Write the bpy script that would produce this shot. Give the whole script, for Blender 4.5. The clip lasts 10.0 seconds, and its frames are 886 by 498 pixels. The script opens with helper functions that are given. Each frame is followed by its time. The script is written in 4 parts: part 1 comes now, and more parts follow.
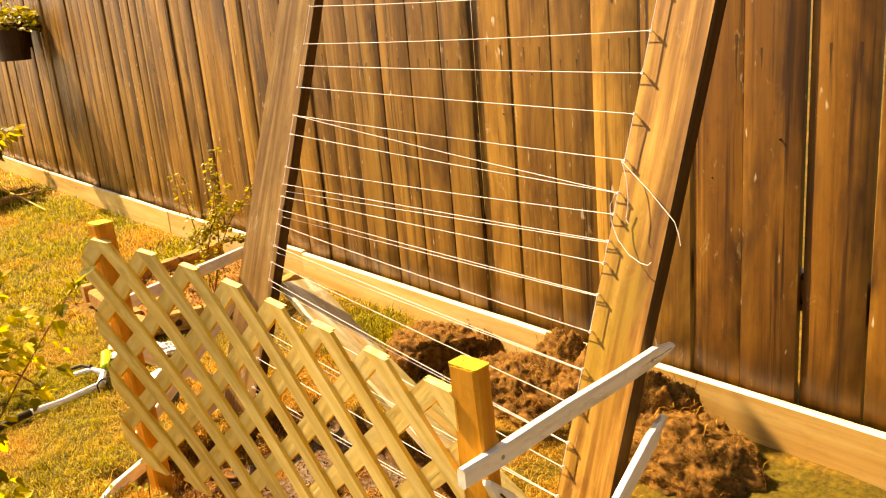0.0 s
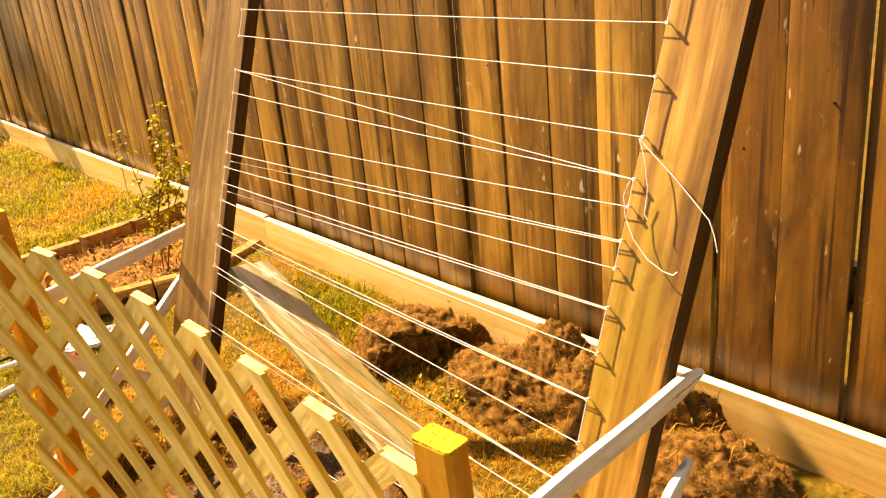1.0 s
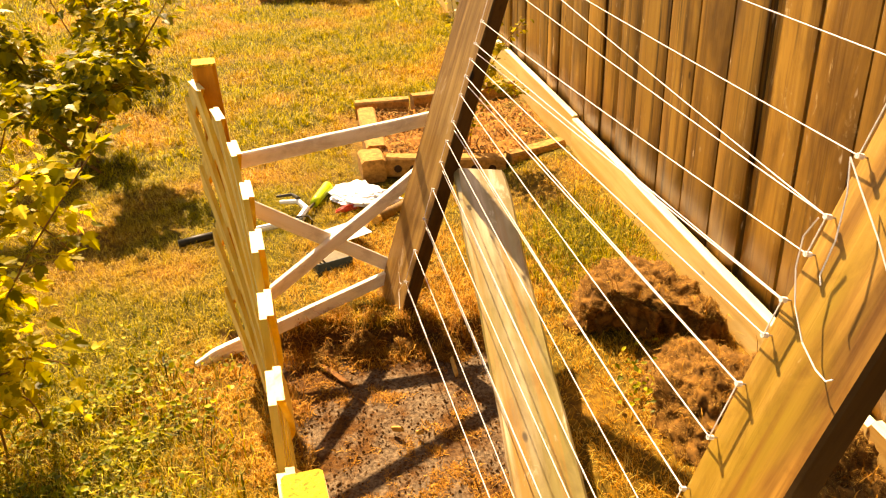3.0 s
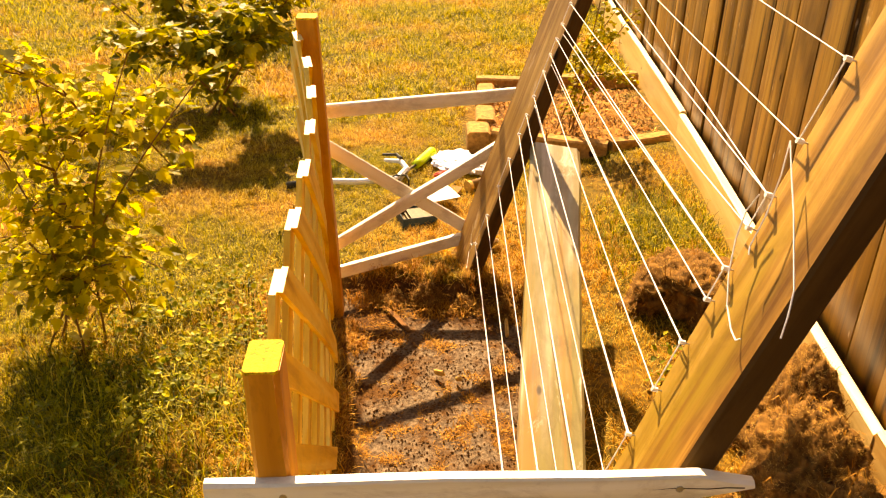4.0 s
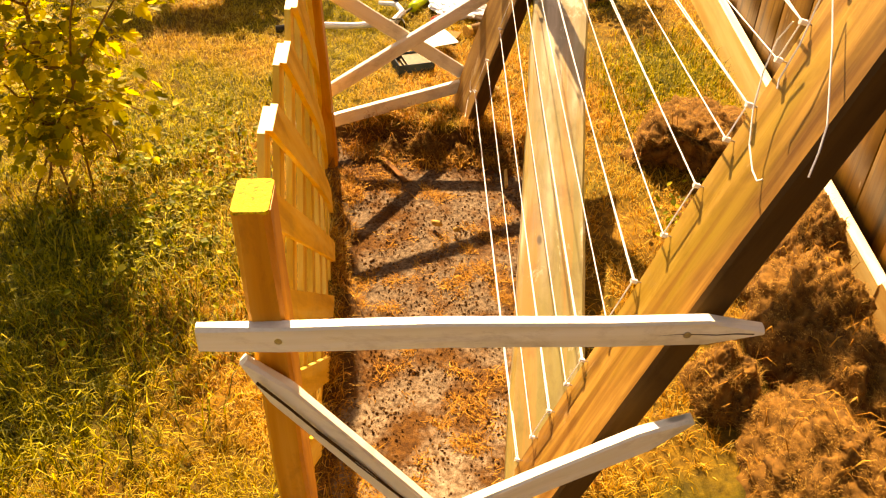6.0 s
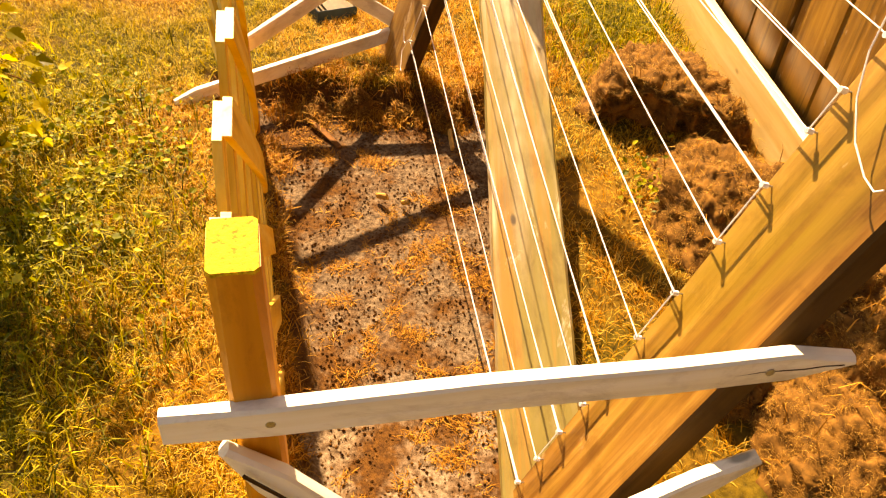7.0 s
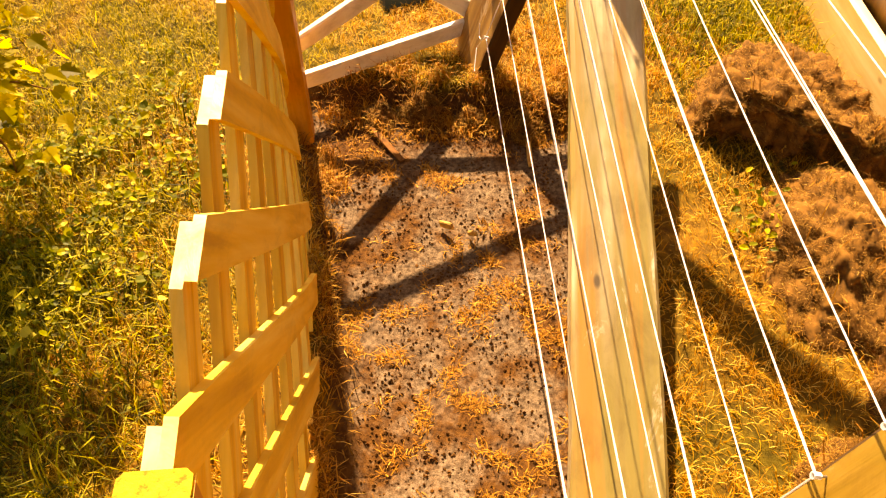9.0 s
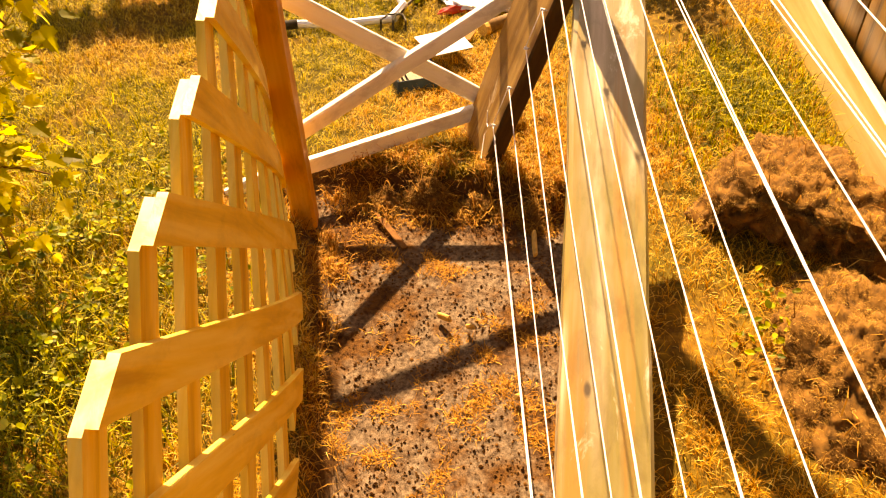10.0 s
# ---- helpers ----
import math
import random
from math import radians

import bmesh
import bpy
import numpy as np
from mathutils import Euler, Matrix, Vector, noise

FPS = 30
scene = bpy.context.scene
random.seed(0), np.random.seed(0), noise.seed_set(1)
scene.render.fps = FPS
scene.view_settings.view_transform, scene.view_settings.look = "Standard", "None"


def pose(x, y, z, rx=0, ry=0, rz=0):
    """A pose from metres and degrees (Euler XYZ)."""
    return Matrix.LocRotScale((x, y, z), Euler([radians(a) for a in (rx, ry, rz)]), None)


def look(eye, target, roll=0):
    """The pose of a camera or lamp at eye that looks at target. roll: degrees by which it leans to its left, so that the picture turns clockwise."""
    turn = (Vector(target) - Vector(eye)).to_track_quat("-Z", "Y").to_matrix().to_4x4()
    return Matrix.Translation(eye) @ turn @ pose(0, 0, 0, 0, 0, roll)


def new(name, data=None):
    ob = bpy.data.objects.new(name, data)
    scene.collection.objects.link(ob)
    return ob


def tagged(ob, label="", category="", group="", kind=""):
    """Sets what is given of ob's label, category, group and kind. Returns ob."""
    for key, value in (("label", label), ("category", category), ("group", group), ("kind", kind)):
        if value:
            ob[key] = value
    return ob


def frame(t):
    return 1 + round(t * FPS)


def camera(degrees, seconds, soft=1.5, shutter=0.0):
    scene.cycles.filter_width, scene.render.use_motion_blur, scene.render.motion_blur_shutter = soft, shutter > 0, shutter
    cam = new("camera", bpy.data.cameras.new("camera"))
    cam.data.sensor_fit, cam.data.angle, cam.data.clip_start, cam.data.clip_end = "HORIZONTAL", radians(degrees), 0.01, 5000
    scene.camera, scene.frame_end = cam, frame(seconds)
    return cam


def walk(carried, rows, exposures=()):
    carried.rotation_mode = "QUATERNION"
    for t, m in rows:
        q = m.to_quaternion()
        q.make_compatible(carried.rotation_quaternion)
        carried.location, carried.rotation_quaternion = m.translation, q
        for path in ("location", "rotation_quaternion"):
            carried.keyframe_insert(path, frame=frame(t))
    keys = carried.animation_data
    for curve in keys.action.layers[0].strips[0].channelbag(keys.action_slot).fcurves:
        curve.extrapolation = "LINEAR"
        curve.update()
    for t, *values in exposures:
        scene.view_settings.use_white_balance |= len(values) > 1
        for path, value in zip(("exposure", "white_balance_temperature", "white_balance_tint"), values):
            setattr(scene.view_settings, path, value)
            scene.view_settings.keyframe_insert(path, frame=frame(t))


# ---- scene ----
cam = camera(56.4, 10.0, 1.2)
PATH = [
    (0, (1.002, -1.638, 1.103), (-0.516, -0.455, 0.56), -4.9),
    (0.5, (0.932, -1.565, 1.103), (-0.59, -0.421, 0.49), -5.9),
    (1, (0.736, -1.38, 1.105), (-0.733, -0.214, 0.41), -5.5),
    (1.5, (0.681, -1.158, 1.114), (-0.876, -0.153, 0.359), -6.5),
    (2, (0.767, -0.972, 1.118), (-0.898, -0.322, 0.221), -4.7),
    (2.5, (0.715, -0.906, 1.099), (-1.024, -0.454, 0.223), -3.9),
    (3, (0.645, -0.875, 1.084), (-1.123, -0.627, 0.184), -1.7),
    (3.2, (0.665, -0.841, 1.076), (-1.12, -0.813, 0.175), -1.5),
    (4.3, (0.813, -0.693, 1.091), (-0.942, -0.799, 0.137), 1.3),
    (4.5, (0.798, -0.698, 1.083), (-0.917, -0.832, 0.063), 0.5),
    (5, (0.779, -0.687, 1.075), (-0.889, -0.841, -0.018), 1.2),
    (5.5, (0.784, -0.679, 1.062), (-0.837, -0.788, -0.105), 0.7),
    (5.7, (0.78, -0.685, 1.055), (-0.822, -0.786, -0.138), 1.5),
    (6.8, (0.61, -0.827, 0.999), (-0.894, -0.67, -0.309), 4.0),
    (7, (0.551, -0.835, 0.988), (-0.927, -0.631, -0.343), 5.4),
    (7.5, (0.355, -0.795, 0.958), (-1.134, -0.87, -0.374), 5.6),
    (8, (0.253, -0.778, 0.97), (-1.228, -0.887, -0.369), 3.3),
    (8.5, (0.292, -0.807, 0.962), (-1.136, -0.787, -0.438), 1.5),
    (9, (0.286, -0.793, 0.955), (-1.115, -0.792, -0.473), 1.7),
    (9.5, (0.248, -0.743, 0.959), (-1.182, -0.804, -0.438), 1.9),
    (10, (0.223, -0.725, 0.971), (-1.275, -0.825, -0.35), 0.3),
]
SUN, SKY = 5.0, 0.06
walk(cam, [(t, look(eye, target, roll)) for t, eye, target, roll in PATH], [(0, 1.74, 9400, 20), (2, 1.78, 9500, 20), (3.2, 1.74, 9800, 22), (6, 1.74, 10200, 24), (8, 1.75, 10300, 28), (10, 1.82, 10500, 29)])

# ---- world and sun ----
world = bpy.data.worlds.new("sky")
scene.world = world
world.use_nodes = True
wn, wl = world.node_tree.nodes, world.node_tree.links
sky = wn.new("ShaderNodeTexSky")
sky.sky_type, sky.sun_disc = "NISHITA", False
sky.sun_elevation, sky.sun_rotation = radians(44), radians(-104)
wl.new(sky.outputs[0], wn["Background"].inputs[0])
wn["Background"].inputs[1].default_value = SKY
sun = new("sun", bpy.data.lights.new("sun", "SUN"))
sun.data.energy, sun.data.angle, sun.data.color = SUN, radians(0.8), (1.0, 0.90, 0.74)
sun.matrix_world = look((-10, -2.45, 10), (0, 0, 0))


# ---- materials ----
def material(name, gloss=0.18):
    m = bpy.data.materials.new(name)
    m.use_nodes = True
    m.node_tree.nodes["Principled BSDF"].inputs["Specular IOR Level"].default_value = gloss
    return m, m.node_tree.nodes, m.node_tree.links, m.node_tree.nodes["Principled BSDF"]


def tone(c):
    """The ochre cast of the dry wood, soil and leaves of this yard."""
    return (min(0.85, c[0] * 1.04), c[1] * 0.90, c[2] * 0.50)


def toned(stops):
    return [(p, tone(c)) for p, c in stops]


def coords(n, l, scale, spread=0.0):
    """Object coordinates, stretched, and shifted at random from object to object."""
    tc, mp = n.new("ShaderNodeTexCoord"), n.new("ShaderNodeMapping")
    mp.inputs["Scale"].default_value = scale
    if spread:
        info, mul, add = n.new("ShaderNodeObjectInfo"), n.new("ShaderNodeVectorMath"), n.new("ShaderNodeVectorMath")
        mul.operation, mul.inputs[1].default_value = "MULTIPLY", (spread, spread * 0.7, spread * 1.3)
        l.new(info.outputs["Random"], mul.inputs[0])
        l.new(tc.outputs["Object"], add.inputs[0])
        l.new(mul.outputs[0], add.inputs[1])
        l.new(add.outputs[0], mp.inputs[0])
    else:
        l.new(tc.outputs["Object"], mp.inputs[0])
    return mp.outputs[0]


def tex_noise(n, l, vec, scale, detail=6, rough=0.6, warp=0.0):
    t = n.new("ShaderNodeTexNoise")
    t.inputs["Scale"].default_value, t.inputs["Detail"].default_value = scale, detail
    t.inputs["Roughness"].default_value, t.inputs["Distortion"].default_value = rough, warp
    l.new(vec, t.inputs["Vector"])
    return t.outputs["Fac"]


def ramp(n, l, fac, stops):
    r = n.new("ShaderNodeValToRGB")
    while len(r.color_ramp.elements) < len(stops):
        r.color_ramp.elements.new(0.5)
    for e, (p, c) in zip(r.color_ramp.elements, stops):
        e.position, e.color = p, (*c, 1)
    l.new(fac, r.inputs[0])
    return r.outputs[0]


def blend(n, l, fac, a, b, mode="MIX"):
    m = n.new("ShaderNodeMix")
    m.data_type, m.blend_type = "RGBA", mode
    for sock, v in ((m.inputs[0], fac), (m.inputs[6], a), (m.inputs[7], b)):
        if isinstance(v, (int, float)):
            sock.default_value = v
        elif isinstance(v, tuple):
            sock.default_value = (*v, 1)
        else:
            l.new(v, sock)
    return m.outputs[2]


def bump(n, l, height, bsdf, strength, dist=0.002):
    b = n.new("ShaderNodeBump")
    b.inputs["Strength"].default_value, b.inputs["Distance"].default_value = strength, dist
    l.new(height, b.inputs["Height"])
    l.new(b.outputs[0], bsdf.inputs["Normal"])


def calc(n, l, op, a, b=0.0):
    m = n.new("ShaderNodeMath")
    m.operation = op
    for sock, v in zip(m.inputs, (a, b)):
        if isinstance(v, (int, float)):
            sock.default_value = v
        else:
            l.new(v, sock)
    return m.outputs[0]


def bled(n, l, height):
    """Two black runs below a row of fixings at that height of a board, each of its own length and place."""
    tc, sp, info = n.new("ShaderNodeTexCoord"), n.new("ShaderNodeSeparateXYZ"), n.new("ShaderNodeObjectInfo")
    l.new(tc.outputs["Object"], sp.inputs[0])
    rnd = info.outputs["Random"]
    wob = calc(n, l, "MULTIPLY", calc(n, l, "SUBTRACT", tex_noise(n, l, coords(n, l, (1, 1, 0.5), 9.0), 60.0, 3, 0.6), 0.5), 0.007)
    total = None
    for at, swing, reach in ((-0.036, 0.030, 0.07), (0.022, 0.034, 0.12)):
        off = calc(n, l, "ADD", calc(n, l, "MULTIPLY", rnd, swing), at)
        d = calc(n, l, "ABSOLUTE", calc(n, l, "ADD", calc(n, l, "SUBTRACT", sp.outputs["X"], off), wob))
        drop = calc(n, l, "SUBTRACT", calc(n, l, "ADD", calc(n, l, "MULTIPLY", rnd, 0.06), height - 0.03), sp.outputs["Z"])
        left = calc(n, l, "SUBTRACT", 1.0, calc(n, l, "DIVIDE", drop, calc(n, l, "ADD", calc(n, l, "MULTIPLY", rnd, reach), 0.03)))
        wide = calc(n, l, "MULTIPLY", calc(n, l, "MAXIMUM", left, 0.0), 0.0036)
        run = calc(n, l, "MULTIPLY", calc(n, l, "LESS_THAN", d, wide), calc(n, l, "GREATER_THAN", drop, 0.0))
        total = run if total is None else calc(n, l, "MAXIMUM", total, run)
    return calc(n, l, "MULTIPLY", total, 0.8)


def wood(name, dark, mid, light, stain=None, stain_at=0.6, rough=0.7, rings=34.0, knots=0.0, vary=0.25, relief=0.5, ochre=True, drips=None, sheen=None, gloss=0.18, flecks=None, wear=0.55, bleed=None, figure=9.0, ring=0.16):
    """Lumber with its grain along local z."""
    if ochre:
        dark, mid, light, stain = tone(dark), tone(mid), tone(light), tone(stain) if stain else None
    m, n, l, b = material(name, gloss)
    v = coords(n, l, (1, 1, 0.06), 7.0)
    g = tex_noise(n, l, v, rings, 4, 0.55, 0.8)
    wv = n.new("ShaderNodeTexWave")
    wv.wave_type, wv.bands_direction = "BANDS", "X"
    for sock, value in (("Scale", figure), ("Distortion", 11.0), ("Detail", 3.0), ("Detail Scale", 0.8), ("Detail Roughness", 0.6)):
        wv.inputs[sock].default_value = value
    l.new(coords(n, l, (1, 1, 0.07), 5.0), wv.inputs["Vector"])
    g = calc(n, l, "ADD", calc(n, l, "MULTIPLY", g, 1 - ring), calc(n, l, "MULTIPLY", wv.outputs["Fac"], ring))
    base = ramp(n, l, g, [(0.30, dark), (0.48, mid), (0.64, light), (0.80, mid)])
    fine = tex_noise(n, l, coords(n, l, (1, 1, 0.03), 3.0), 210.0, 3, 0.6)
    base = blend(n, l, 0.14, base, ramp(n, l, fine, [(0.35, dark), (0.65, light)]), "MULTIPLY" if vary > 0.5 else "MIX")
    if stain:
        s = tex_noise(n, l, coords(n, l, (1, 1, 0.25), 11.0), 7.0, 4, 0.6, 0.5)
        sm = ramp(n, l, s, [(stain_at - 0.08, (0, 0, 0)), (stain_at + 0.1, (1, 1, 1))])
        base = blend(n, l, sm, base, stain)
    if drips:
        d = tex_noise(n, l, coords(n, l, (1, 1, 0.03), 13.0), 34.0, 4, 0.65, 0.3)
        base = blend(n, l, ramp(n, l, d, [(0.53, (0, 0, 0)), (0.66, (1, 1, 1))]), base, tone(drips))
    # sheen: pale shiny-looking patches painted into the base colour
    if sheen:
        d = tex_noise(n, l, coords(n, l, (1, 1, 0.35), 17.0), 16.0, 6, 0.75, 0.6)
        base = blend(n, l, ramp(n, l, d, [(0.61, (0, 0, 0)), (0.72, (1, 1, 1))]), base, sheen)
    worn = tex_noise(n, l, coords(n, l, (1, 1, 0.45), 23.0), 24.0, 7, 0.72, 0.4)
    base = blend(n, l, wear, base, ramp(n, l, worn, [(0.36, (0.62, 0.57, 0.50)), (0.50, (1, 1, 1)), (0.64, (1, 1, 1))]), "MULTIPLY")
    # flecks: small upright highlights painted in as pale spots
    if flecks:
        d = tex_noise(n, l, coords(n, l, (1, 1, 0.30), 19.0), 52.0, 2, 0.5)
        base = blend(n, l, ramp(n, l, d, [(0.70, (0, 0, 0)), (0.76, (1, 1, 1))]), base, flecks)
    if bleed:
        base = blend(n, l, bled(n, l, bleed), base, tuple(c * 0.32 for c in dark))
    if knots:
        vo = n.new("ShaderNodeTexVoronoi")
        vo.inputs["Scale"].default_value = 4.0
        l.new(coords(n, l, (2.2, 2.2, 1.0), 5.0), vo.inputs["Vector"])
        km = ramp(n, l, vo.outputs["Distance"], [(knots * 0.6, (1, 1, 1)), (knots, (0, 0, 0))])
        base = blend(n, l, km, base, tuple(c * 0.45 for c in dark))
    info = n.new("ShaderNodeObjectInfo")
    hv = n.new("ShaderNodeHueSaturation")
    mr = n.new("ShaderNodeMapRange")
    mr.inputs["To Min"].default_value, mr.inputs["To Max"].default_value = 1 - vary, 1 + vary
    l.new(info.outputs["Random"], mr.inputs["Value"])
    l.new(mr.outputs[0], hv.inputs["Value"])
    l.new(base, hv.inputs["Color"])
    l.new(hv.outputs[0], b.inputs["Base Color"])
    b.inputs["Roughness"].default_value = rough
    bump(n, l, g, b, relief, 0.003)
    return m


FENCE = wood("weathered_cedar", (0.145, 0.072, 0.020), (0.290, 0.162, 0.044), (0.425, 0.265, 0.085), (0.095, 0.045, 0.013), 0.57, 0.42, 15, 0.060, 0.22, 0.8, True, (0.052, 0.024, 0.007), (0.56, 0.41, 0.20), 0.40, (0.58, 0.46, 0.30), 0.5, 0.965, 3.0, 0.05)
FENCE_DARK = wood("brown_cedar", (0.110, 0.048, 0.011), (0.198, 0.094, 0.020), (0.28, 0.148, 0.035), (0.060, 0.027, 0.008), 0.55, 0.45, 14, 0.060, 0.16, 0.8, True, (0.045, 0.020, 0.006), (0.46, 0.31, 0.12), 0.35, (0.52, 0.40, 0.24), 0.5, 0.965, 3.0, 0.05)
# darker copy for the first kickboard: its lack of glare put into the colour
PINE_ORANGE = wood("orange_pine", (0.40, 0.205, 0.045), (0.52, 0.295, 0.075), (0.62, 0.40, 0.125), None, 0.6, 0.5, 22, 0.05, 0.05, 0.3, False, None, None, 0.4, None, 0.3)
PINE = wood("new_pine", (0.58, 0.35, 0.095), (0.72, 0.480, 0.155), (0.80, 0.60, 0.25), None, 0.6, 0.36, 22, 0.07, 0.08, 0.25, False, None, None, 0.8, None, 0.2)
LUMBER = wood("treated_lumber", (0.13, 0.063, 0.020), (0.305, 0.172, 0.057), (0.54, 0.350, 0.138), (0.29, 0.215, 0.040), 0.63, 0.5, 30, 0.055, 0.06, 0.6, True, (0.20, 0.10, 0.032), (0.60, 0.44, 0.22), 0.3)
LUMBER_GREY = wood("greyed_lumber", (0.20, 0.116, 0.048), (0.37, 0.235, 0.106), (0.50, 0.348, 0.175), (0.24, 0.142, 0.058), 0.60, 0.55, 28, 0.06, 0.06, 0.5, True, (0.24, 0.135, 0.052), (0.60, 0.46, 0.27), 0.35)
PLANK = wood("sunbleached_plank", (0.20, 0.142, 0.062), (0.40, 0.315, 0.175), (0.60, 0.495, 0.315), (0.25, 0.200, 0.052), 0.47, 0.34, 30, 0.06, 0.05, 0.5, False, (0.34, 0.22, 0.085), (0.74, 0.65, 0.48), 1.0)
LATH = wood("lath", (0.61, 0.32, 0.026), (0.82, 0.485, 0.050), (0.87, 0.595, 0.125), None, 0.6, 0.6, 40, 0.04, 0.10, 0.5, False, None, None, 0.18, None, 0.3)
# kickboard tops: sun glare put into a paler pine colour
SUNLIT_EDGE = wood("sunlit_edge", (0.72, 0.54, 0.26), (0.85, 0.70, 0.39), (0.88, 0.78, 0.54), None, 0.6, 0.5, 40, 0.04, 0.06, 0.4, False, None, None, 0.4, None, 0.3)
# outer lath faces and cut tops: direct sun put into a creamier colour
LATH_OUT = wood("sunlit_lath", (0.65, 0.43, 0.110), (0.82, 0.580, 0.165), (0.87, 0.68, 0.265), None, 0.6, 0.5, 40, 0.04, 0.10, 0.5, False, None, None, 0.3, None, 0.3)
CEDAR = wood("orange_cedar", (0.46, 0.20, 0.03), (0.60, 0.29, 0.05), (0.66, 0.36, 0.09), None, 0.6, 0.5, 30, 0.05, 0.05, 0.3)
PAINT = wood("white_paint", (0.72, 0.66, 0.48), (0.83, 0.775, 0.60), (0.87, 0.83, 0.70), (0.66, 0.58, 0.40), 0.65, 0.4, 34, 0.06, 0.05, 0.5, False)


def plain(name, color, rough=0.6, metal=0.0, scale=40.0, amount=0.25, relief=0.2, color2=None, ochre=True):
    color = tone(color) if ochre else color
    m, n, l, b = material(name)
    f = tex_noise(n, l, coords(n, l, (1, 1, 1), 2.0), scale)
    c2 = color2 or tuple(c * (1 - amount) for c in color)
    l.new(ramp(n, l, f, [(0.35, c2), (0.62, color)]), b.inputs["Base Color"])
    b.inputs["Roughness"].default_value, b.inputs["Metallic"].default_value = rough, metal
    bump(n, l, f, b, relief, 0.002)
    return m


# real end grain; part of its bright yellow is strong sun put into the colour
END_GRAIN = plain("sawn_end_grain", (0.83, 0.63, 0.08), 0.8, 0, 170, 0.72, 1.0)
STRING = plain("cotton_string", (0.86, 0.82, 0.74), 0.9, 0, 900, 0.12, 0.3, None, False)
STEEL = plain("nail_steel", (0.45, 0.43, 0.40), 0.4, 0.9, 300, 0.3, 0.1, None, False)
BRICK = plain("brown_brick", (0.46, 0.27, 0.12), 0.9, 0, 60, 0.5, 0.7)
MULCH = plain("bark_mulch", (0.46, 0.22, 0.07), 0.95, 0, 70, 0.7, 1.0)
SOD = plain("sod_soil", (0.23, 0.122, 0.041), 1.0, 0, 55, 0.70, 0.9)
CRUMB = plain("soil_crumb", (0.15, 0.074, 0.025), 1.0, 0, 90, 0.5, 0.4)
STALK = plain("woody_stem", (0.22, 0.12, 0.045), 0.8, 0, 90, 0.4, 0.4)
POT = plain("dark_plastic_pot", (0.035, 0.016, 0.008), 0.5, 0, 30, 0.3, 0.1)
BLACK = plain("black_rubber", (0.03, 0.028, 0.026), 0.5, 0, 60, 0.4, 0.2)
IRON = plain("dark_iron", (0.05, 0.045, 0.04), 0.45, 0.8, 80, 0.4, 0.2)
LIME = plain("lime_plastic", (0.56, 0.76, 0.04), 0.35, 0, 40, 0.15, 0.1, None, False)
PAPER = plain("white_paper", (0.80, 0.79, 0.76), 0.7, 0, 25, 0.08, 0.3, None, False)
RED = plain("red_print", (0.60, 0.06, 0.03), 0.6, 0, 60, 0.3, 0.1, None, False)
CARD = plain("orange_card", (0.30, 0.13, 0.035), 0.8, 0, 60, 0.2, 0.1)
BLUE = plain("blue_plastic", (0.030, 0.048, 0.055), 0.6, 0, 50, 0.25, 0.1, None, False)
WHITE_STEEL = plain("white_steel", (0.72, 0.73, 0.74), 0.35, 0.2, 60, 0.15, 0.1, None, False)
TUBE = plain("brown_tube", (0.24, 0.14, 0.05), 0.7, 0, 70, 0.4, 0.3)
DARK_EDGE = wood("dark_brown_wood", (0.028, 0.015, 0.006), (0.055, 0.031, 0.012), (0.080, 0.047, 0.020), None, 0.6, 0.75, 24, 0.07, 0.03, 0.4)
CHIP = plain("wood_chip", (0.66, 0.46, 0.20), 0.8, 0, 120, 0.3, 0.3)


def foliage(name, stops, patch=None, rough=0.6, glow=0.35):
    """Leaves and blades: colours vary from piece to piece, and by patches where patch gives other stops."""
    m, n, l, b = material(name, 0.13)
    stops = toned(stops)
    geo = n.new("ShaderNodeNewGeometry")
    col = ramp(n, l, geo.outputs["Random Per Island"], stops)
    if patch:
        mp = n.new("ShaderNodeMapping")
        l.new(geo.outputs["Position"], mp.inputs[0])
        f = tex_noise(n, l, mp.outputs[0], patch[0], 3, 0.55)
        if len(patch) > 4:
            d0, v0, d1, v1 = patch[4]
            away, mr, add = n.new("ShaderNodeVectorMath"), n.new("ShaderNodeMapRange"), n.new("ShaderNodeMath")
            away.operation, away.inputs[1].default_value = "DISTANCE", (-0.90, -0.35, 0.0)
            for sock, v in zip(("From Min", "To Min", "From Max", "To Max"), (d0, v0, d1, v1)):
                mr.inputs[sock].default_value = v
            l.new(geo.outputs["Position"], away.inputs[0])
            l.new(away.outputs["Value"], mr.inputs["Value"])
            l.new(f, add.inputs[0])
            l.new(mr.outputs[0], add.inputs[1])
            f = add.outputs[0]
        col = blend(n, l, ramp(n, l, f, [(patch[1], (0, 0, 0)), (patch[2], (1, 1, 1))]), col, ramp(n, l, geo.outputs["Random Per Island"], toned(patch[3])))
    l.new(col, b.inputs["Base Color"])
    b.inputs["Roughness"].default_value = rough
    tr, mix = n.new("ShaderNodeBsdfTranslucent"), n.new("ShaderNodeMixShader")
    l.new(col, tr.inputs[0])
    mix.inputs[0].default_value = glow
    l.new(b.outputs[0], mix.inputs[1])
    l.new(tr.outputs[0], mix.inputs[2])
    l.new(mix.outputs[0], n["Material Output"].inputs[0])
    return m


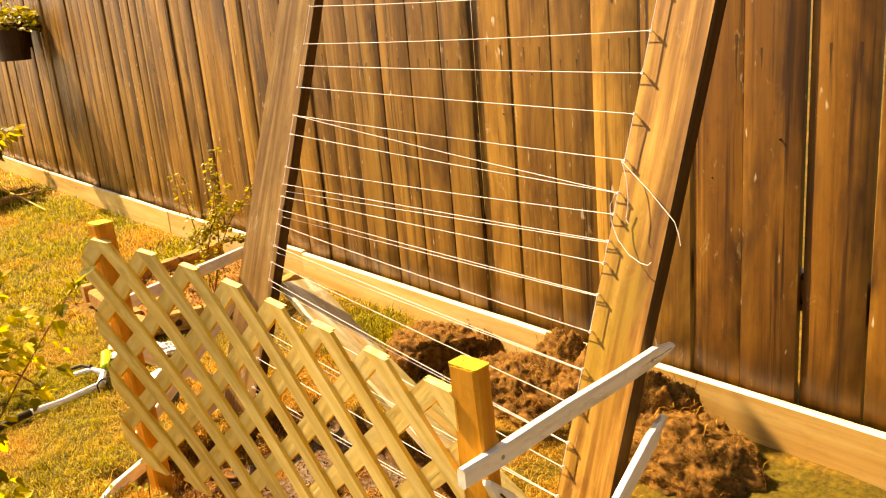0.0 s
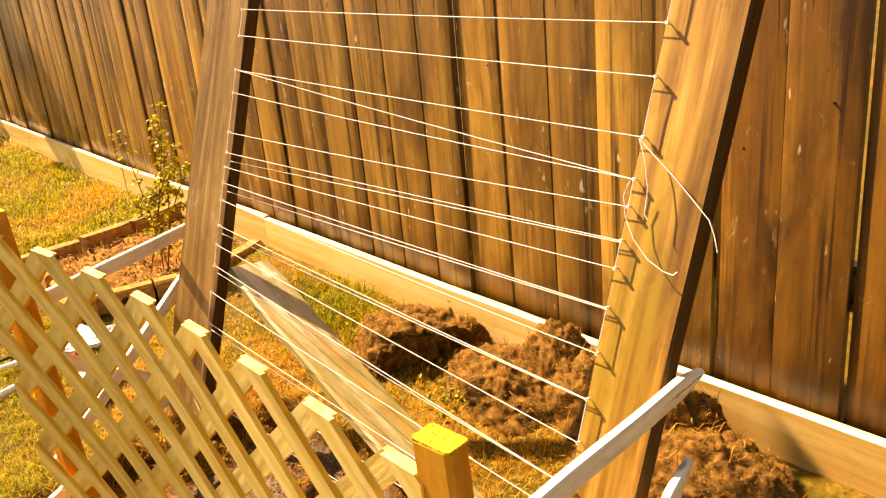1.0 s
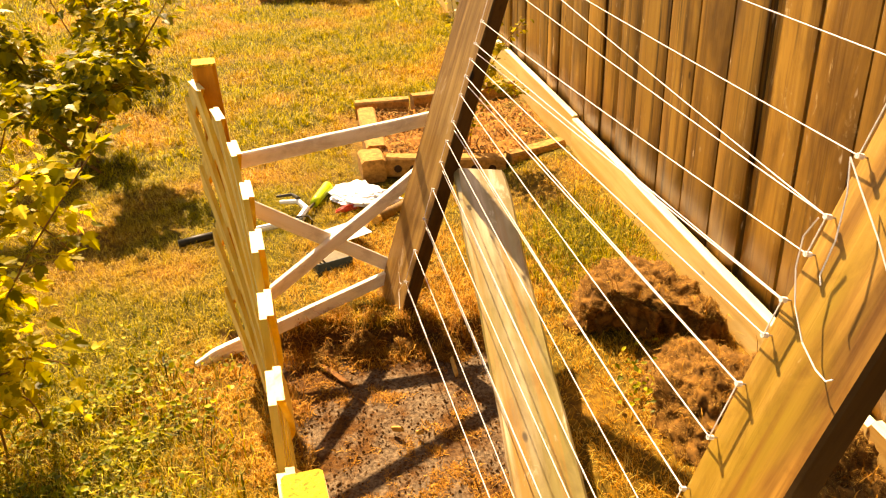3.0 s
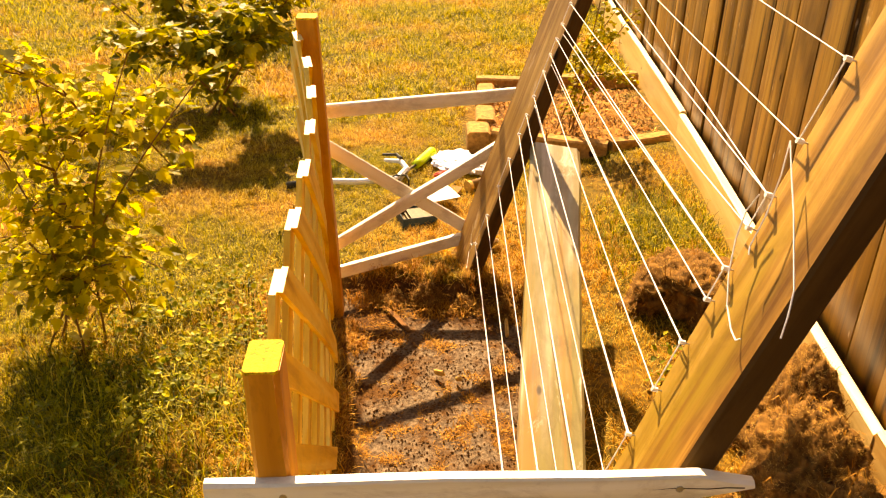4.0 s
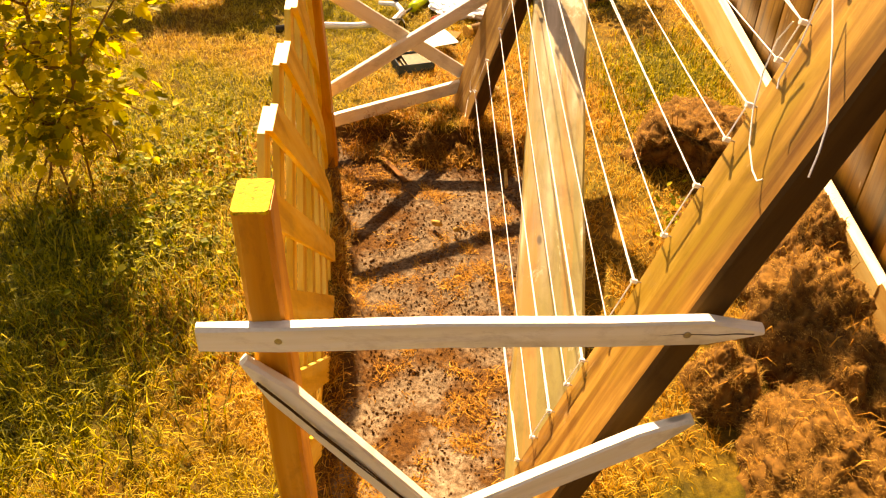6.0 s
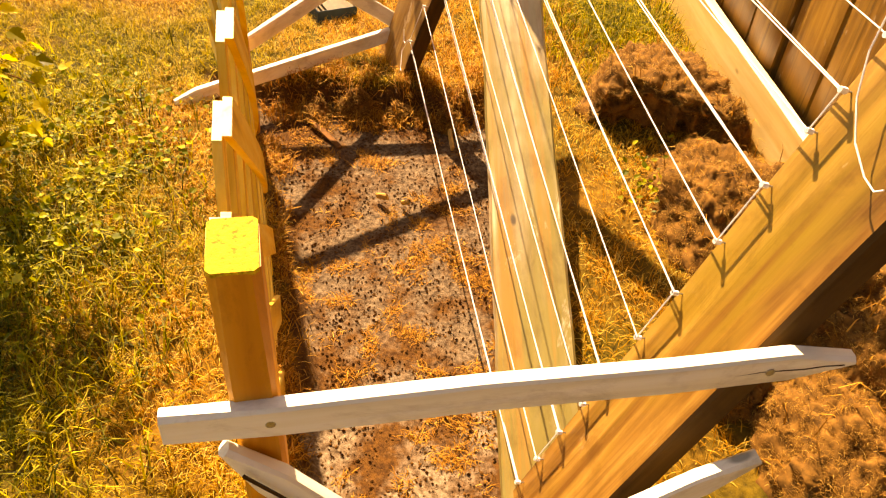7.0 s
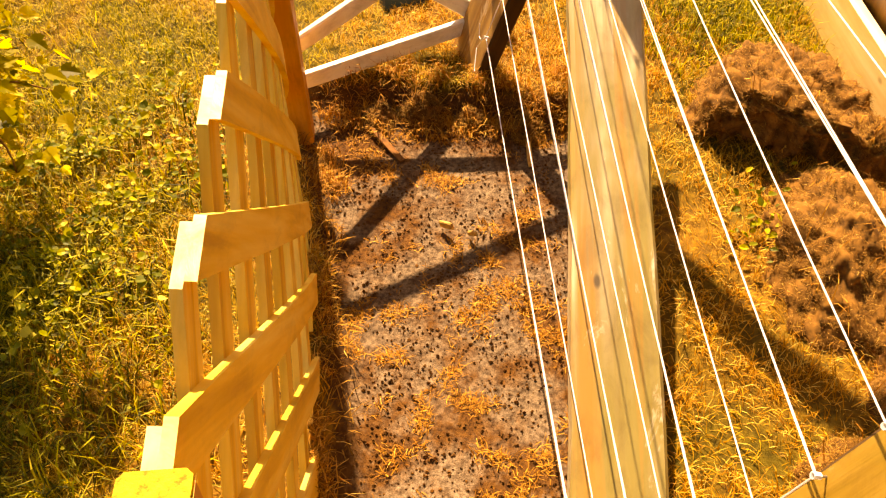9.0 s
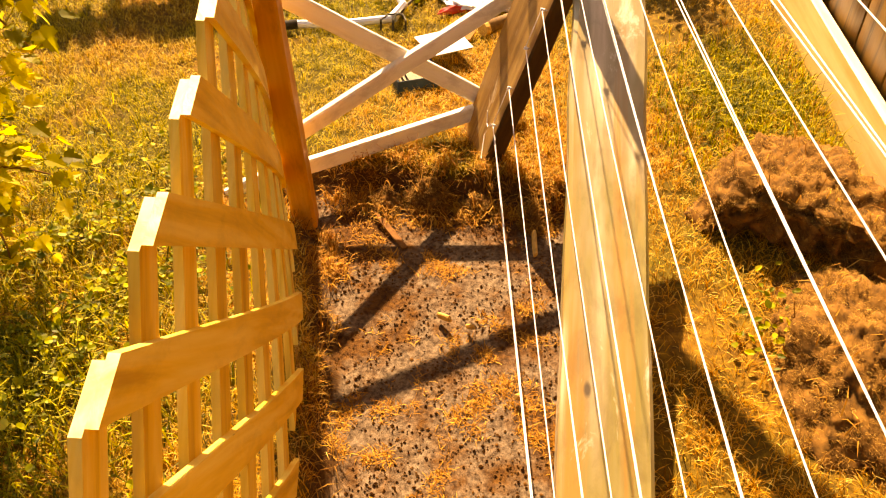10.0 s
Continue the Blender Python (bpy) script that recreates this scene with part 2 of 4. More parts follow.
DRY = [(0.0, (0.19, 0.085, 0.010)), (0.30, (0.52, 0.280, 0.030)), (0.66, (0.78, 0.480, 0.085)), (1.0, (0.88, 0.73, 0.30))]
GREEN = [(0.0, (0.09, 0.105, 0.005)), (0.45, (0.29, 0.290, 0.010)), (0.8, (0.60, 0.53, 0.022)), (1.0, (0.84, 0.72, 0.10))]
GRASS = foliage("lawn_grass", DRY, (2.2, 0.40, 0.66, GREEN, (0.75, -0.10, 1.2, 0.12)), 0.5, 0.45)
LUSH = foliage("green_grass", [(0.0, (0.040, 0.050, 0.003)), (0.5, (0.19, 0.200, 0.008)), (0.85, (0.46, 0.425, 0.017)), (1.0, (0.74, 0.64, 0.08))])
STRAW = foliage("straw", [(0, (0.17, 0.074, 0.012)), (0.5, (0.43, 0.21, 0.036)), (0.92, (0.60, 0.34, 0.08)), (1, (0.78, 0.54, 0.17))], None, 0.7, 0.2)
ROOT = foliage("roots", [(0, (0.11, 0.054, 0.016)), (0.6, (0.25, 0.140, 0.041)), (0.93, (0.41, 0.245, 0.075)), (1, (0.74, 0.54, 0.22))], None, 0.8, 0.10)
CURRANT = foliage("currant_leaf", [(0, (0.11, 0.125, 0.006)), (0.4, (0.33, 0.33, 0.014)), (0.75, (0.62, 0.57, 0.034)), (1, (0.84, 0.76, 0.16))], None, 0.45, 0.62)
DARK_LEAF = foliage("dark_leaf", [(0, (0.09, 0.105, 0.006)), (0.55, (0.25, 0.25, 0.012)), (1, (0.66, 0.58, 0.05))], None, 0.45, 0.45)
ROSE_LEAF = foliage("rose_leaf", [(0, (0.14, 0.14, 0.010)), (0.6, (0.34, 0.32, 0.025)), (1, (0.62, 0.54, 0.07))], None, 0.4, 0.4)
CLOVER = foliage("clover_leaf", [(0, (0.08, 0.11, 0.005)), (0.55, (0.23, 0.265, 0.012)), (0.96, (0.46, 0.46, 0.035)), (1, (0.78, 0.72, 0.20))], None, 0.5, 0.35)


# ---- building ----
def part(name, bm, mat, parent=None, label="", m=None, smooth=False):
    """Links a bmesh, or vertices and faces, as one mesh object at the world pose m, under a thing or a part."""
    me = bpy.data.meshes.new(name)
    if isinstance(bm, tuple):
        me.from_pydata(*bm)
    elif isinstance(bm, bpy.types.Mesh):
        me = bm
    else:
        bm.to_mesh(me)
        bm.free()
    if not isinstance(bm, bpy.types.Mesh):
        for mm in (mat if isinstance(mat, list) else [mat]):
            me.materials.append(mm)
        if smooth:
            me.polygons.foreach_set("use_smooth", [True] * len(me.polygons))
    ob = new(name, me)
    m = m or Matrix()
    if parent is not None:
        ob.parent = parent
        w = Matrix(parent.matrix_basis)
        if parent.parent is not None:
            w = parent.parent.matrix_basis @ w
        m = w.inverted() @ m
    ob.matrix_basis = m
    if label:
        ob["label"] = label
    return ob


def thing(name, at, label, category, group="", kind=""):
    e = new(name)
    e.empty_display_size = 0.05
    e.matrix_basis = Matrix.Translation(at)
    return tagged(e, label, category, group, kind)


def lit_faces(ob, m, way):
    """Gives the level tops of a timber, and its faces that look the given way, the second, paler surface, with sunlight
    put into its colour; m: its pose in the world.
    """
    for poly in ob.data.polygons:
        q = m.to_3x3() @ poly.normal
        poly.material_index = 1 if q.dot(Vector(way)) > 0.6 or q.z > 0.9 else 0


def along(p0, p1, side):
    """A pose at p0 with local z towards p1 and local x near side."""
    z = (Vector(p1) - Vector(p0)).normalized()
    y = z.cross(Vector(side)).normalized()
    x = y.cross(z)
    return Matrix.Translation(p0) @ Matrix((x, y, z)).transposed().to_4x4()


def beam(w, t, length, bevel=0.003, cuts=5, wobble=0.001, point=0.0, seed=0):
    """A sawn length of wood along z: w in x, t in y; point: length of a tapered tip."""
    bm = bmesh.new()
    zs = [length * i / cuts for i in range(cuts + 1)]
    rings = []
    if point:
        zs = zs[:-1] + [length - point, length]
        zs.sort()
    for i, z in enumerate(zs):
        f = 0.32 if point and i == len(zs) - 1 else 1.0
        e = 0.6 if i in (0, len(zs) - 1) else 1.0
        hw, ht = w / 2 * f, t / 2
        b = bevel * (1.0 if e == 1 else 1.7)
        ring = []
        for sx, sy, first in ((-1, -1, 0), (1, -1, 1), (1, 1, 0), (-1, 1, 1)):
            pts = [(sx * hw, sy * (ht - b)), (sx * (hw - b), sy * ht)]
            if first:
                pts.reverse()
            for x, y in pts:
                k = Vector((x * 9 + seed, y * 9, z * 6 + seed * 3))
                ring.append(bm.verts.new((x + wobble * noise.noise(k), y + wobble * noise.noise(k + Vector((5, 5, 5))), z)))
        rings.append(ring)
    for a, b in zip(rings, rings[1:]):
        for j in range(8):
            bm.faces.new((a[j], a[(j + 1) % 8], b[(j + 1) % 8], b[j]))
    bm.faces.new(list(reversed(rings[0])))
    bm.faces.new(rings[-1])
    bmesh.ops.recalc_face_normals(bm, faces=bm.faces)
    return bm


def tube(points, radius, sides=6, caps=True, taper=1.0):
    """A round bar along points, as vertices and faces."""
    v, f = [], []
    pts = [Vector(p) for p in points]
    for i, p in enumerate(pts):
        d = (pts[min(i + 1, len(pts) - 1)] - pts[max(i - 1, 0)]).normalized()
        s = d.cross(Vector((0.31, 0.17, 0.93))).normalized()
        u = d.cross(s)
        r = radius * (1 + (taper - 1) * i / max(1, len(pts) - 1))
        for k in range(sides):
            a = 2 * math.pi * k / sides
            v.append(tuple(p + r * (math.cos(a) * s + math.sin(a) * u)))
    for i in range(len(pts) - 1):
        for k in range(sides):
            a, b = i * sides + k, i * sides + (k + 1) % sides
            f.append((a, b, b + sides, a + sides))
    if caps:
        f.append(tuple(range(sides - 1, -1, -1)))
        f.append(tuple(range(len(v) - sides, len(v))))
    return v, [], f


def join(meshes):
    v, f = [], []
    for a, _, b in meshes:
        o = len(v)
        v += a
        f += [tuple(i + o for i in face) for face in b]
    return v, [], f


# ---- ground ----


def smooth(a, b, x):
    t = np.clip((x - a) / (b - a), 0, 1)
    return t * t * (3 - 2 * t)


def wave(x, y, s, k):
    return np.sin(x * s + 1.3 * np.sin(y * s * 0.7 + k)) * np.sin(y * s * 1.1 + 1.7 * np.sin(x * s * 0.6 + 2 * k))


def pit_mask(x, y):
    wob = 0.014 * wave(x, y, 22, 1.0) + 0.008 * wave(x, y, 51, 2.0)
    left = -0.939 + 0.100 * x + 0.068 * x ** 2 + 0.158 * np.clip(x, -1.2, 0.6) ** 3 + 0.012
    d = np.minimum(np.minimum(y - left, -0.50 - y), np.minimum(x + 1.13 - 0.10 * (y + 0.8), 0.55 - x)) + wob
    return smooth(0.0, 0.05, d)


def ground_z(x, y):
    z = 0.075 * smooth(-0.50, -0.06, y) * (0.45 + 0.55 * smooth(-3.2, -1.6, x)) * smooth(0.3, -0.05, y)
    z = z + 0.008 * wave(x, y, 5, 0.3) + 0.004 * wave(x, y, 17, 0.8)
    z = z + 0.003 * wave(x, y, 40, 0.1)
    return z - pit_mask(x, y) * (0.066 + z)


def spaced(lo, hi, a, b, fine, coarse):
    mid = np.arange(a, b + 1e-6, fine)
    left = [a]
    s = fine
    while left[-1] > lo:
        s = min(s * 1.25, coarse)
        left.append(left[-1] - s)
    right = [mid[-1]]
    s = fine
    while right[-1] < hi:
        s = min(s * 1.25, coarse)
        right.append(right[-1] + s)
    return np.concatenate((left[:0:-1], mid, right[1:]))


def ground_material():
    m, n, l, b = material("lawn_soil")
    geo = n.new("ShaderNodeNewGeometry")
    pos = geo.outputs["Position"]
    f = tex_noise(n, l, pos, 60, 8, 0.7)
    soil = ramp(n, l, f, toned([(0.30, (0.07, 0.036, 0.008)), (0.5, (0.19, 0.102, 0.020)), (0.7, (0.38, 0.225, 0.045))]))
    big = tex_noise(n, l, pos, 2.2, 4, 0.6)
    soil = blend(n, l, ramp(n, l, big, [(0.34, (0, 0, 0)), (0.56, (1, 1, 1))]), soil, ramp(n, l, f, toned([(0.3, (0.035, 0.030, 0.005)), (0.7, (0.14, 0.11, 0.013))])))
    sand_f = tex_noise(n, l, pos, 110, 6, 0.7)
    patch = tex_noise(n, l, pos, 9, 6, 0.68)
    sand = ramp(n, l, sand_f, [(0.34, (0.050, 0.029, 0.013)), (0.45, (0.108, 0.071, 0.038)), (0.64, (0.235, 0.163, 0.090))])
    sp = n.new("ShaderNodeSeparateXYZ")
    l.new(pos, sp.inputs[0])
    # dry: x plus noise; the sand blends to a paler mix towards +x
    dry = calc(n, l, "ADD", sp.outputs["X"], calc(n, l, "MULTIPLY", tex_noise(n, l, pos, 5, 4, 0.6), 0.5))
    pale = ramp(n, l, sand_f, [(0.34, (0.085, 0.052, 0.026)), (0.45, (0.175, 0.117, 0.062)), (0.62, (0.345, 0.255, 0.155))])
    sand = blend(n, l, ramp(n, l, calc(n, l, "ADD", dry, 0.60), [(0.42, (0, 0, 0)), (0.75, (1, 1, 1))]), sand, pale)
    dirt = ramp(n, l, sand_f, toned([(0.36, (0.045, 0.020, 0.007)), (0.6, (0.125, 0.060, 0.020))]))
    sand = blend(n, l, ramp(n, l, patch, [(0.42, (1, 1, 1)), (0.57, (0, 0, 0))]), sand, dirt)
    att = n.new("ShaderNodeAttribute")
    att.attribute_name = "dug"
    # a band of darker soil follows the dug rim
    rim_soil = ramp(n, l, f, toned([(0.3, (0.035, 0.018, 0.008)), (0.65, (0.12, 0.062, 0.024))]))
    near_edge = blend(n, l, ramp(n, l, att.outputs["Fac"], [(0.02, (0, 0, 0)), (0.25, (1, 1, 1))]), soil, rim_soil)
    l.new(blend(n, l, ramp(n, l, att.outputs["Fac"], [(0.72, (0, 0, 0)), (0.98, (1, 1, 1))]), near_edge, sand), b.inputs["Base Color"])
    b.inputs["Roughness"].default_value = 1.0
    bump(n, l, f, b, 0.8, 0.006)
    return m


gx = spaced(-60, 60, -2.6, 0.7, 0.018, 6.0)
gy = spaced(-60, 60, -2.0, 0.05, 0.018, 6.0)
X, Y = np.meshgrid(gx, gy)
Z = ground_z(X, Y)
nx, ny = len(gx), len(gy)
idx = np.arange(nx * ny).reshape(ny, nx)
quads = np.stack((idx[:-1, :-1], idx[:-1, 1:], idx[1:, 1:], idx[1:, :-1]), -1).reshape(-1, 4)
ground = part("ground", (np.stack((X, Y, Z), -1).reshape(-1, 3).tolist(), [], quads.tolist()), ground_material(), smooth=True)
dug = ground.data.attributes.new("dug", "FLOAT", "POINT")
dug.data.foreach_set("value", np.clip(pit_mask(X, Y) * 1.15 - 0.1, 0, 1).reshape(-1).astype(np.float32))
tagged(ground, "dry lawn soil with a shallow sandy dug trench", "ground", kind="structure")


def blades(x, y, length, width, lean, seed, z=None, curl=0.5):
    """Many bent blades of grass as vertices and faces. lean: 0 upright, 1 lying."""
    r = np.random.default_rng(seed)
    n = len(x)
    z = ground_z(x, y) if z is None else z
    az = r.uniform(0, 2 * np.pi, n)
    ln = length * r.uniform(0.5, 1.25, n)
    tilt = np.clip(lean * r.uniform(0.5, 1.2, n), 0, 1.25) * np.pi / 2 * 0.86
    d = np.stack((np.cos(az), np.sin(az), np.zeros(n)), -1)
    s = np.stack((-np.sin(az), np.cos(az), np.zeros(n)), -1) * (width * r.uniform(0.6, 1.3, n) / 2)[:, None]
    up = np.array((0, 0, 1.0))
    p0 = np.stack((x, y, z - 0.002), -1)
    t1 = tilt * (1 - curl * 0.5)
    p1 = p0 + (ln * 0.55)[:, None] * (np.sin(t1)[:, None] * d + np.cos(t1)[:, None] * up)
    t2 = np.minimum(tilt * (1 + curl), 1.75)
    p2 = p1 + (ln * 0.45)[:, None] * (np.sin(t2)[:, None] * d + np.cos(t2)[:, None] * up)
    v = np.stack((p0 - s, p0 + s, p1 + s * 0.8, p1 - s * 0.8, p2), 1).reshape(-1, 3)
    o = np.arange(n)[:, None] * 5
    q = (o + np.array([[0, 1, 2, 3]])).tolist()
    t = (o + np.array([[3, 2, 4]])).tolist()
    return v.tolist(), [], q + t


def scatter(n, x0, x1, y0, y1, keep, seed):
    r = np.random.default_rng(seed)
    x, y = r.uniform(x0, x1, n), r.uniform(y0, y1, n)
    k = keep(x, y, r)
    return x[k], y[k]


def in_bed(x, y):
    return (x > -2.80) & (x < -1.99) & (y > -0.80)


def clumps(x, y, s=9.0):
    return 0.5 + 0.5 * wave(x, y, s, 0.6)


def worn(x, y):
    """How far the grass is worn off, beside the trench and before the bed."""
    return 0.97 * np.exp(-((x + 1.73) / 0.25) ** 2 - ((y + 0.32) / 0.21) ** 2) + 0.45 * smooth(-1.15, -0.95, x) * smooth(-0.56, -0.48, y) + 0.75 * smooth(-0.30, 0.10, x) * smooth(-0.48, -0.30, y)


lawn = lambda x, y, r: (pit_mask(x, y) < 0.25) & ~in_bed(x, y) & (r.uniform(0, 1, len(x)) < (0.35 + 0.65 * clumps(x, y)) * (1 - worn(x, y))) & (y < -0.045)
for nm, n, box, ln, w, lean, seed in (("near", 300000, (-2.9, 0.7, -2.1, -0.04), 0.029, 0.0014, 0.92, 11), ("slope", 30000, (-5.6, -2.9, -4.6, -3.4), 0.055, 0.0042, 0.8, 17), ("right", 24000, (0.7, 3.2, -2.6, -0.05), 0.05, 0.0036, 0.85, 14), ("wide", 40000, (-9.5, 3.2, -7.0, -2.6), 0.07, 0.0060, 0.8, 15), ("side", 60000, (-2.9, 0.7, -4.6, -2.1), 0.055, 0.0038, 0.75, 13), ("mid", 110000, (-5.6, -2.9, -3.4, -0.05), 0.045, 0.0032, 0.85, 16), ("far", 80000, (-10.5, -5.6, -4.2, -0.05), 0.06, 0.0050, 0.75, 12)):
    x, y = scatter(n, *box, lawn, seed)
    tagged(part("grass", blades(x, y, ln, w, lean, seed, None, 0.35), GRASS), "dry golden lawn grass with green patches", "grass", kind="stuff")



def tufts(n, box, keep, per, radius, seed):
    """Feet of blades that stand together in tufts."""
    x, y = scatter(n, *box, keep, seed)
    r = np.random.default_rng(seed + 1)
    return np.repeat(x, per) + r.normal(0, radius, len(x) * per), np.repeat(y, per) + r.normal(0, radius, len(x) * per)


open_lawn = lambda x, y, r: (pit_mask(x, y) < 0.05) & ~in_bed(x, y) & (y < -0.06) & (r.uniform(0, 1, len(x)) > worn(x, y))
for n, box, per, ln, w, lean, seed in ((5200, (-2.3, 0.6, -2.0, -0.06), 22, 0.031, 0.0013, 0.80, 81), (3600, (-5.4, -2.3, -3.2, -0.06), 16, 0.052, 0.0030, 0.75, 83), (1500, (-2.3, 0.6, -3.6, -2.0), 16, 0.052, 0.0028, 0.7, 85)):
    x, y = tufts(n, box, open_lawn, per, 0.008, seed)
    tagged(part("grass_tufts", blades(x, y, ln, w, lean, seed, None, 0.6), GRASS), "tufts of dry golden and green lawn grass", "grass", kind="stuff")

# ---- fence ----
fence = thing("fence", (-1.0, 0.01, 0.0), "weathered brown vertical board fence with a pale pine kickboard", "fence")
seams = [0.424, 0.284, 0.14, 0.001, -0.134, -0.28, -0.427, -0.574, -0.734, -0.889, -1.035, -1.195, -1.364, -1.553, -1.718, -1.857, -2.01, -2.19, -2.359, -2.50, -2.646, -2.871]
frand = random.Random(3)
while seams[-1] > -13:
    seams.append(seams[-1] - frand.uniform(0.128, 0.158))
while seams[0] < 3.4:
    seams.insert(0, seams[0] + frand.uniform(0.134, 0.146))


def cupped(w, t, length, cup, seed):
    """A fence board that has cupped with the years: its face bows out across the width."""
    r = random.Random(seed)
    rows, cols = 7, 9
    v, f = [], []
    for i in range(rows):
        z = length * i / (rows - 1)
        sway, swell = r.uniform(-0.0012, 0.0012), cup * r.uniform(0.75, 1.25)
        for k in range(cols):
            u = 2 * k / (cols - 1) - 1
            edge = 0.0022 if abs(u) > 0.97 else 0.0
            v.append((u * w / 2 + sway, -t / 2 - swell * (1 - u * u) + edge, z))
        v += [(-w / 2 + sway, -t / 2 + 0.0022, z), (-w / 2 + sway, t / 2, z), (w / 2 + sway, -t / 2 + 0.0022, z), (w / 2 + sway, t / 2, z)]
    n = cols + 4
    for i in range(rows - 1):
        a, b = i * n, (i + 1) * n
        f += [(a + k, a + k + 1, b + k + 1, b + k) for k in range(cols - 1)]
        f += [(a + cols + 1, a + cols, b + cols, b + cols + 1), (a + cols + 2, a + cols + 3, b + cols + 3, b + cols + 2), (a + cols + 3, a + cols + 1, b + cols + 1, b + cols + 3)]
    e = (rows - 1) * n
    f += [tuple(range(e, e + cols)) + (e + cols + 3, e + cols + 1), (cols + 1, cols + 3) + tuple(range(cols - 1, -1, -1))]
    return v, [], f


for i, (b, a) in enumerate(zip(seams, seams[1:])):
    gap = 0.008 if abs(a - 0.284) < 0.01 else frand.choice((0.004, 0.006, 0.008))
    y = frand.choice((0.0, 0.002, 0.006, 0.010))
    w = b - a - gap
    m = along(((a + b) / 2, y + 0.009, 0.03), ((a + b) / 2 + frand.uniform(-0.003, 0.003), y + 0.009, 1.8), (1, frand.uniform(-0.03, 0.03), 0))
    part("board", cupped(w, 0.018, 1.80, frand.uniform(0.0005, 0.0062), i), FENCE_DARK if a > -0.15 else FENCE, fence, m=m, smooth=True)
    if -1.1 < a:
        q = Vector(((a + b) / 2 + frand.uniform(-0.045, 0.045), y - 0.0005, frand.uniform(0.55, 1.02)))
        part("nail", tube([q, q + Vector((0, -0.0030, 0))], 0.0026, 8), IRON, fence, "dark nail head")
for z in (0.45, 1.5):
    part("rail", beam(0.04, 0.09, 16.4, 0.004, 2), FENCE, fence, m=along((-13, 0.048, z), (3.4, 0.048, z), (0, 1, 0)))
kx = [3.0, -0.33, -2.03, -3.55, -6.2, -9.0, -12.5]
for i, (b, a) in enumerate(zip(kx, kx[1:])):
    za, zb = ((0.193, 0.225), (0.184, 0.184), (0.170, 0.192), (0.165, 0.170), (0.165, 0.165), (0.165, 0.165))[i]
    m = along((a, -0.018 - 0.003 * (i % 2), za - 0.095), (b, -0.018 - 0.003 * (i % 2), zb - 0.095), (0, 1, 0))
    lit_faces(part("kick_board", beam(0.024, 0.19, b - a - 0.004, 0.003, 8, 0.003, seed=i * 3), [PINE if i else PINE_ORANGE, SUNLIT_EDGE], fence, m=m), m, (0, 0, 1))

# ---- trellis: two leaning boards with nails ----
N = Vector((0.0967, -0.9564, 0.2754)).normalized()
HEAD = 0.009


def nail_line(p0, p1, z):
    t = (z - p0[2]) / (p1[2] - p0[2])
    return Vector(p0).lerp(Vector(p1), t)


R0, R1 = (-0.050, -0.632, 0.0), (0.004, -0.338, 1.0)
L0, L1 = (-1.148, -0.748, 0.0), (-1.104, -0.446, 1.0)
right_z = [1.20, 1.12, 1.043, 0.967, 0.893, 0.808, 0.747, 0.707, 0.656, 0.614, 0.553, 0.481, 0.407, 0.335, 0.26, 0.21, 0.15, 0.088, 0.03]
left_z = [1.25, 1.157, 1.057, 0.999, 0.941, 0.865, 0.813, 0.722, 0.675, 0.641, 0.604, 0.563, 0.502, 0.455, 0.405, 0.338, 0.262, 0.178, 0.092]
rights = [nail_line(R0, R1, z) for z in right_z]
lefts = [nail_line(L0, L1, z) for z in left_z]


def leaning_board(p0, p1, out, width, sign, top, bottom, mat, label, nails, seed):
    """sign: the side of the nail line on which the board lies."""
    a, b = nail_line(p0, p1, bottom), nail_line(p0, p1, top)
    up = (b - a).normalized()
    across = up.cross(out).normalized()
    if across.x < 0:
        across = -across
    off = -out * (HEAD + 0.019) + across * sign * (width / 2 - 0.010)
    t = thing("leaning_board", a + off, label, "board", "trellis boards")
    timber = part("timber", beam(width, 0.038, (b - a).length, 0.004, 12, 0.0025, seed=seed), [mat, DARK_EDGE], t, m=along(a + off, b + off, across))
    # both narrow sides take the near-black brown wood
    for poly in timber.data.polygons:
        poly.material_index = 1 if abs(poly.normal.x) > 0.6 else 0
    for p in nails:
        shank = tube([p - out * (HEAD + 0.004), p + out * 0.002], 0.0010, 6)
        head = tube([p + out * 0.002, p + out * 0.003], 0.0022, 8)
        part("nail", join([shank, head]), STEEL, timber)
    return t


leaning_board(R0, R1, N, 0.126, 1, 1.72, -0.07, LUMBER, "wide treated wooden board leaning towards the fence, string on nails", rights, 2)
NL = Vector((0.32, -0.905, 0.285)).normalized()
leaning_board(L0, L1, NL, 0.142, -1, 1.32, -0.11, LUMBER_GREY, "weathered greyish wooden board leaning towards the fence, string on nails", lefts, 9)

# ---- string ----
netting = thing("string_netting", (-0.58, -0.6, 0.0), "white cotton string laced between nails of two boards", "string")
srand = random.Random(8)


def strand(a, b, sag=0.004, r=0.00080, n=7):
    pts = [Vector(a).lerp(Vector(b), i / n) + Vector((0, 0, -sag * 4 * (i / n) * (1 - i / n))) for i in range(n + 1)]
    return tube(pts, r, 5)


for i, (a, b) in enumerate(zip(lefts, rights)):
    part("string", strand(a, b, srand.uniform(0.0, 0.006)), STRING, netting)
    if i >= 7 and i % 2 == 0:
        part("string", strand(a + Vector((0, 0.004, -0.022)), b + Vector((0.0, 0.003, -0.004)), srand.uniform(0.0, 0.006)), STRING, netting)
    if i:
        side = rights if i % 2 else lefts
        other = lefts if i % 2 else rights
        part("string", strand(side[i - 1] + N * 0.001, side[i] + N * 0.001, 0, 0.0009), STRING, netting)
        if srand.random() < 0.12:
            part("string", strand(other[i - 1] + N * 0.001, other[i] + N * 0.001, 0, 0.0009), STRING, netting)
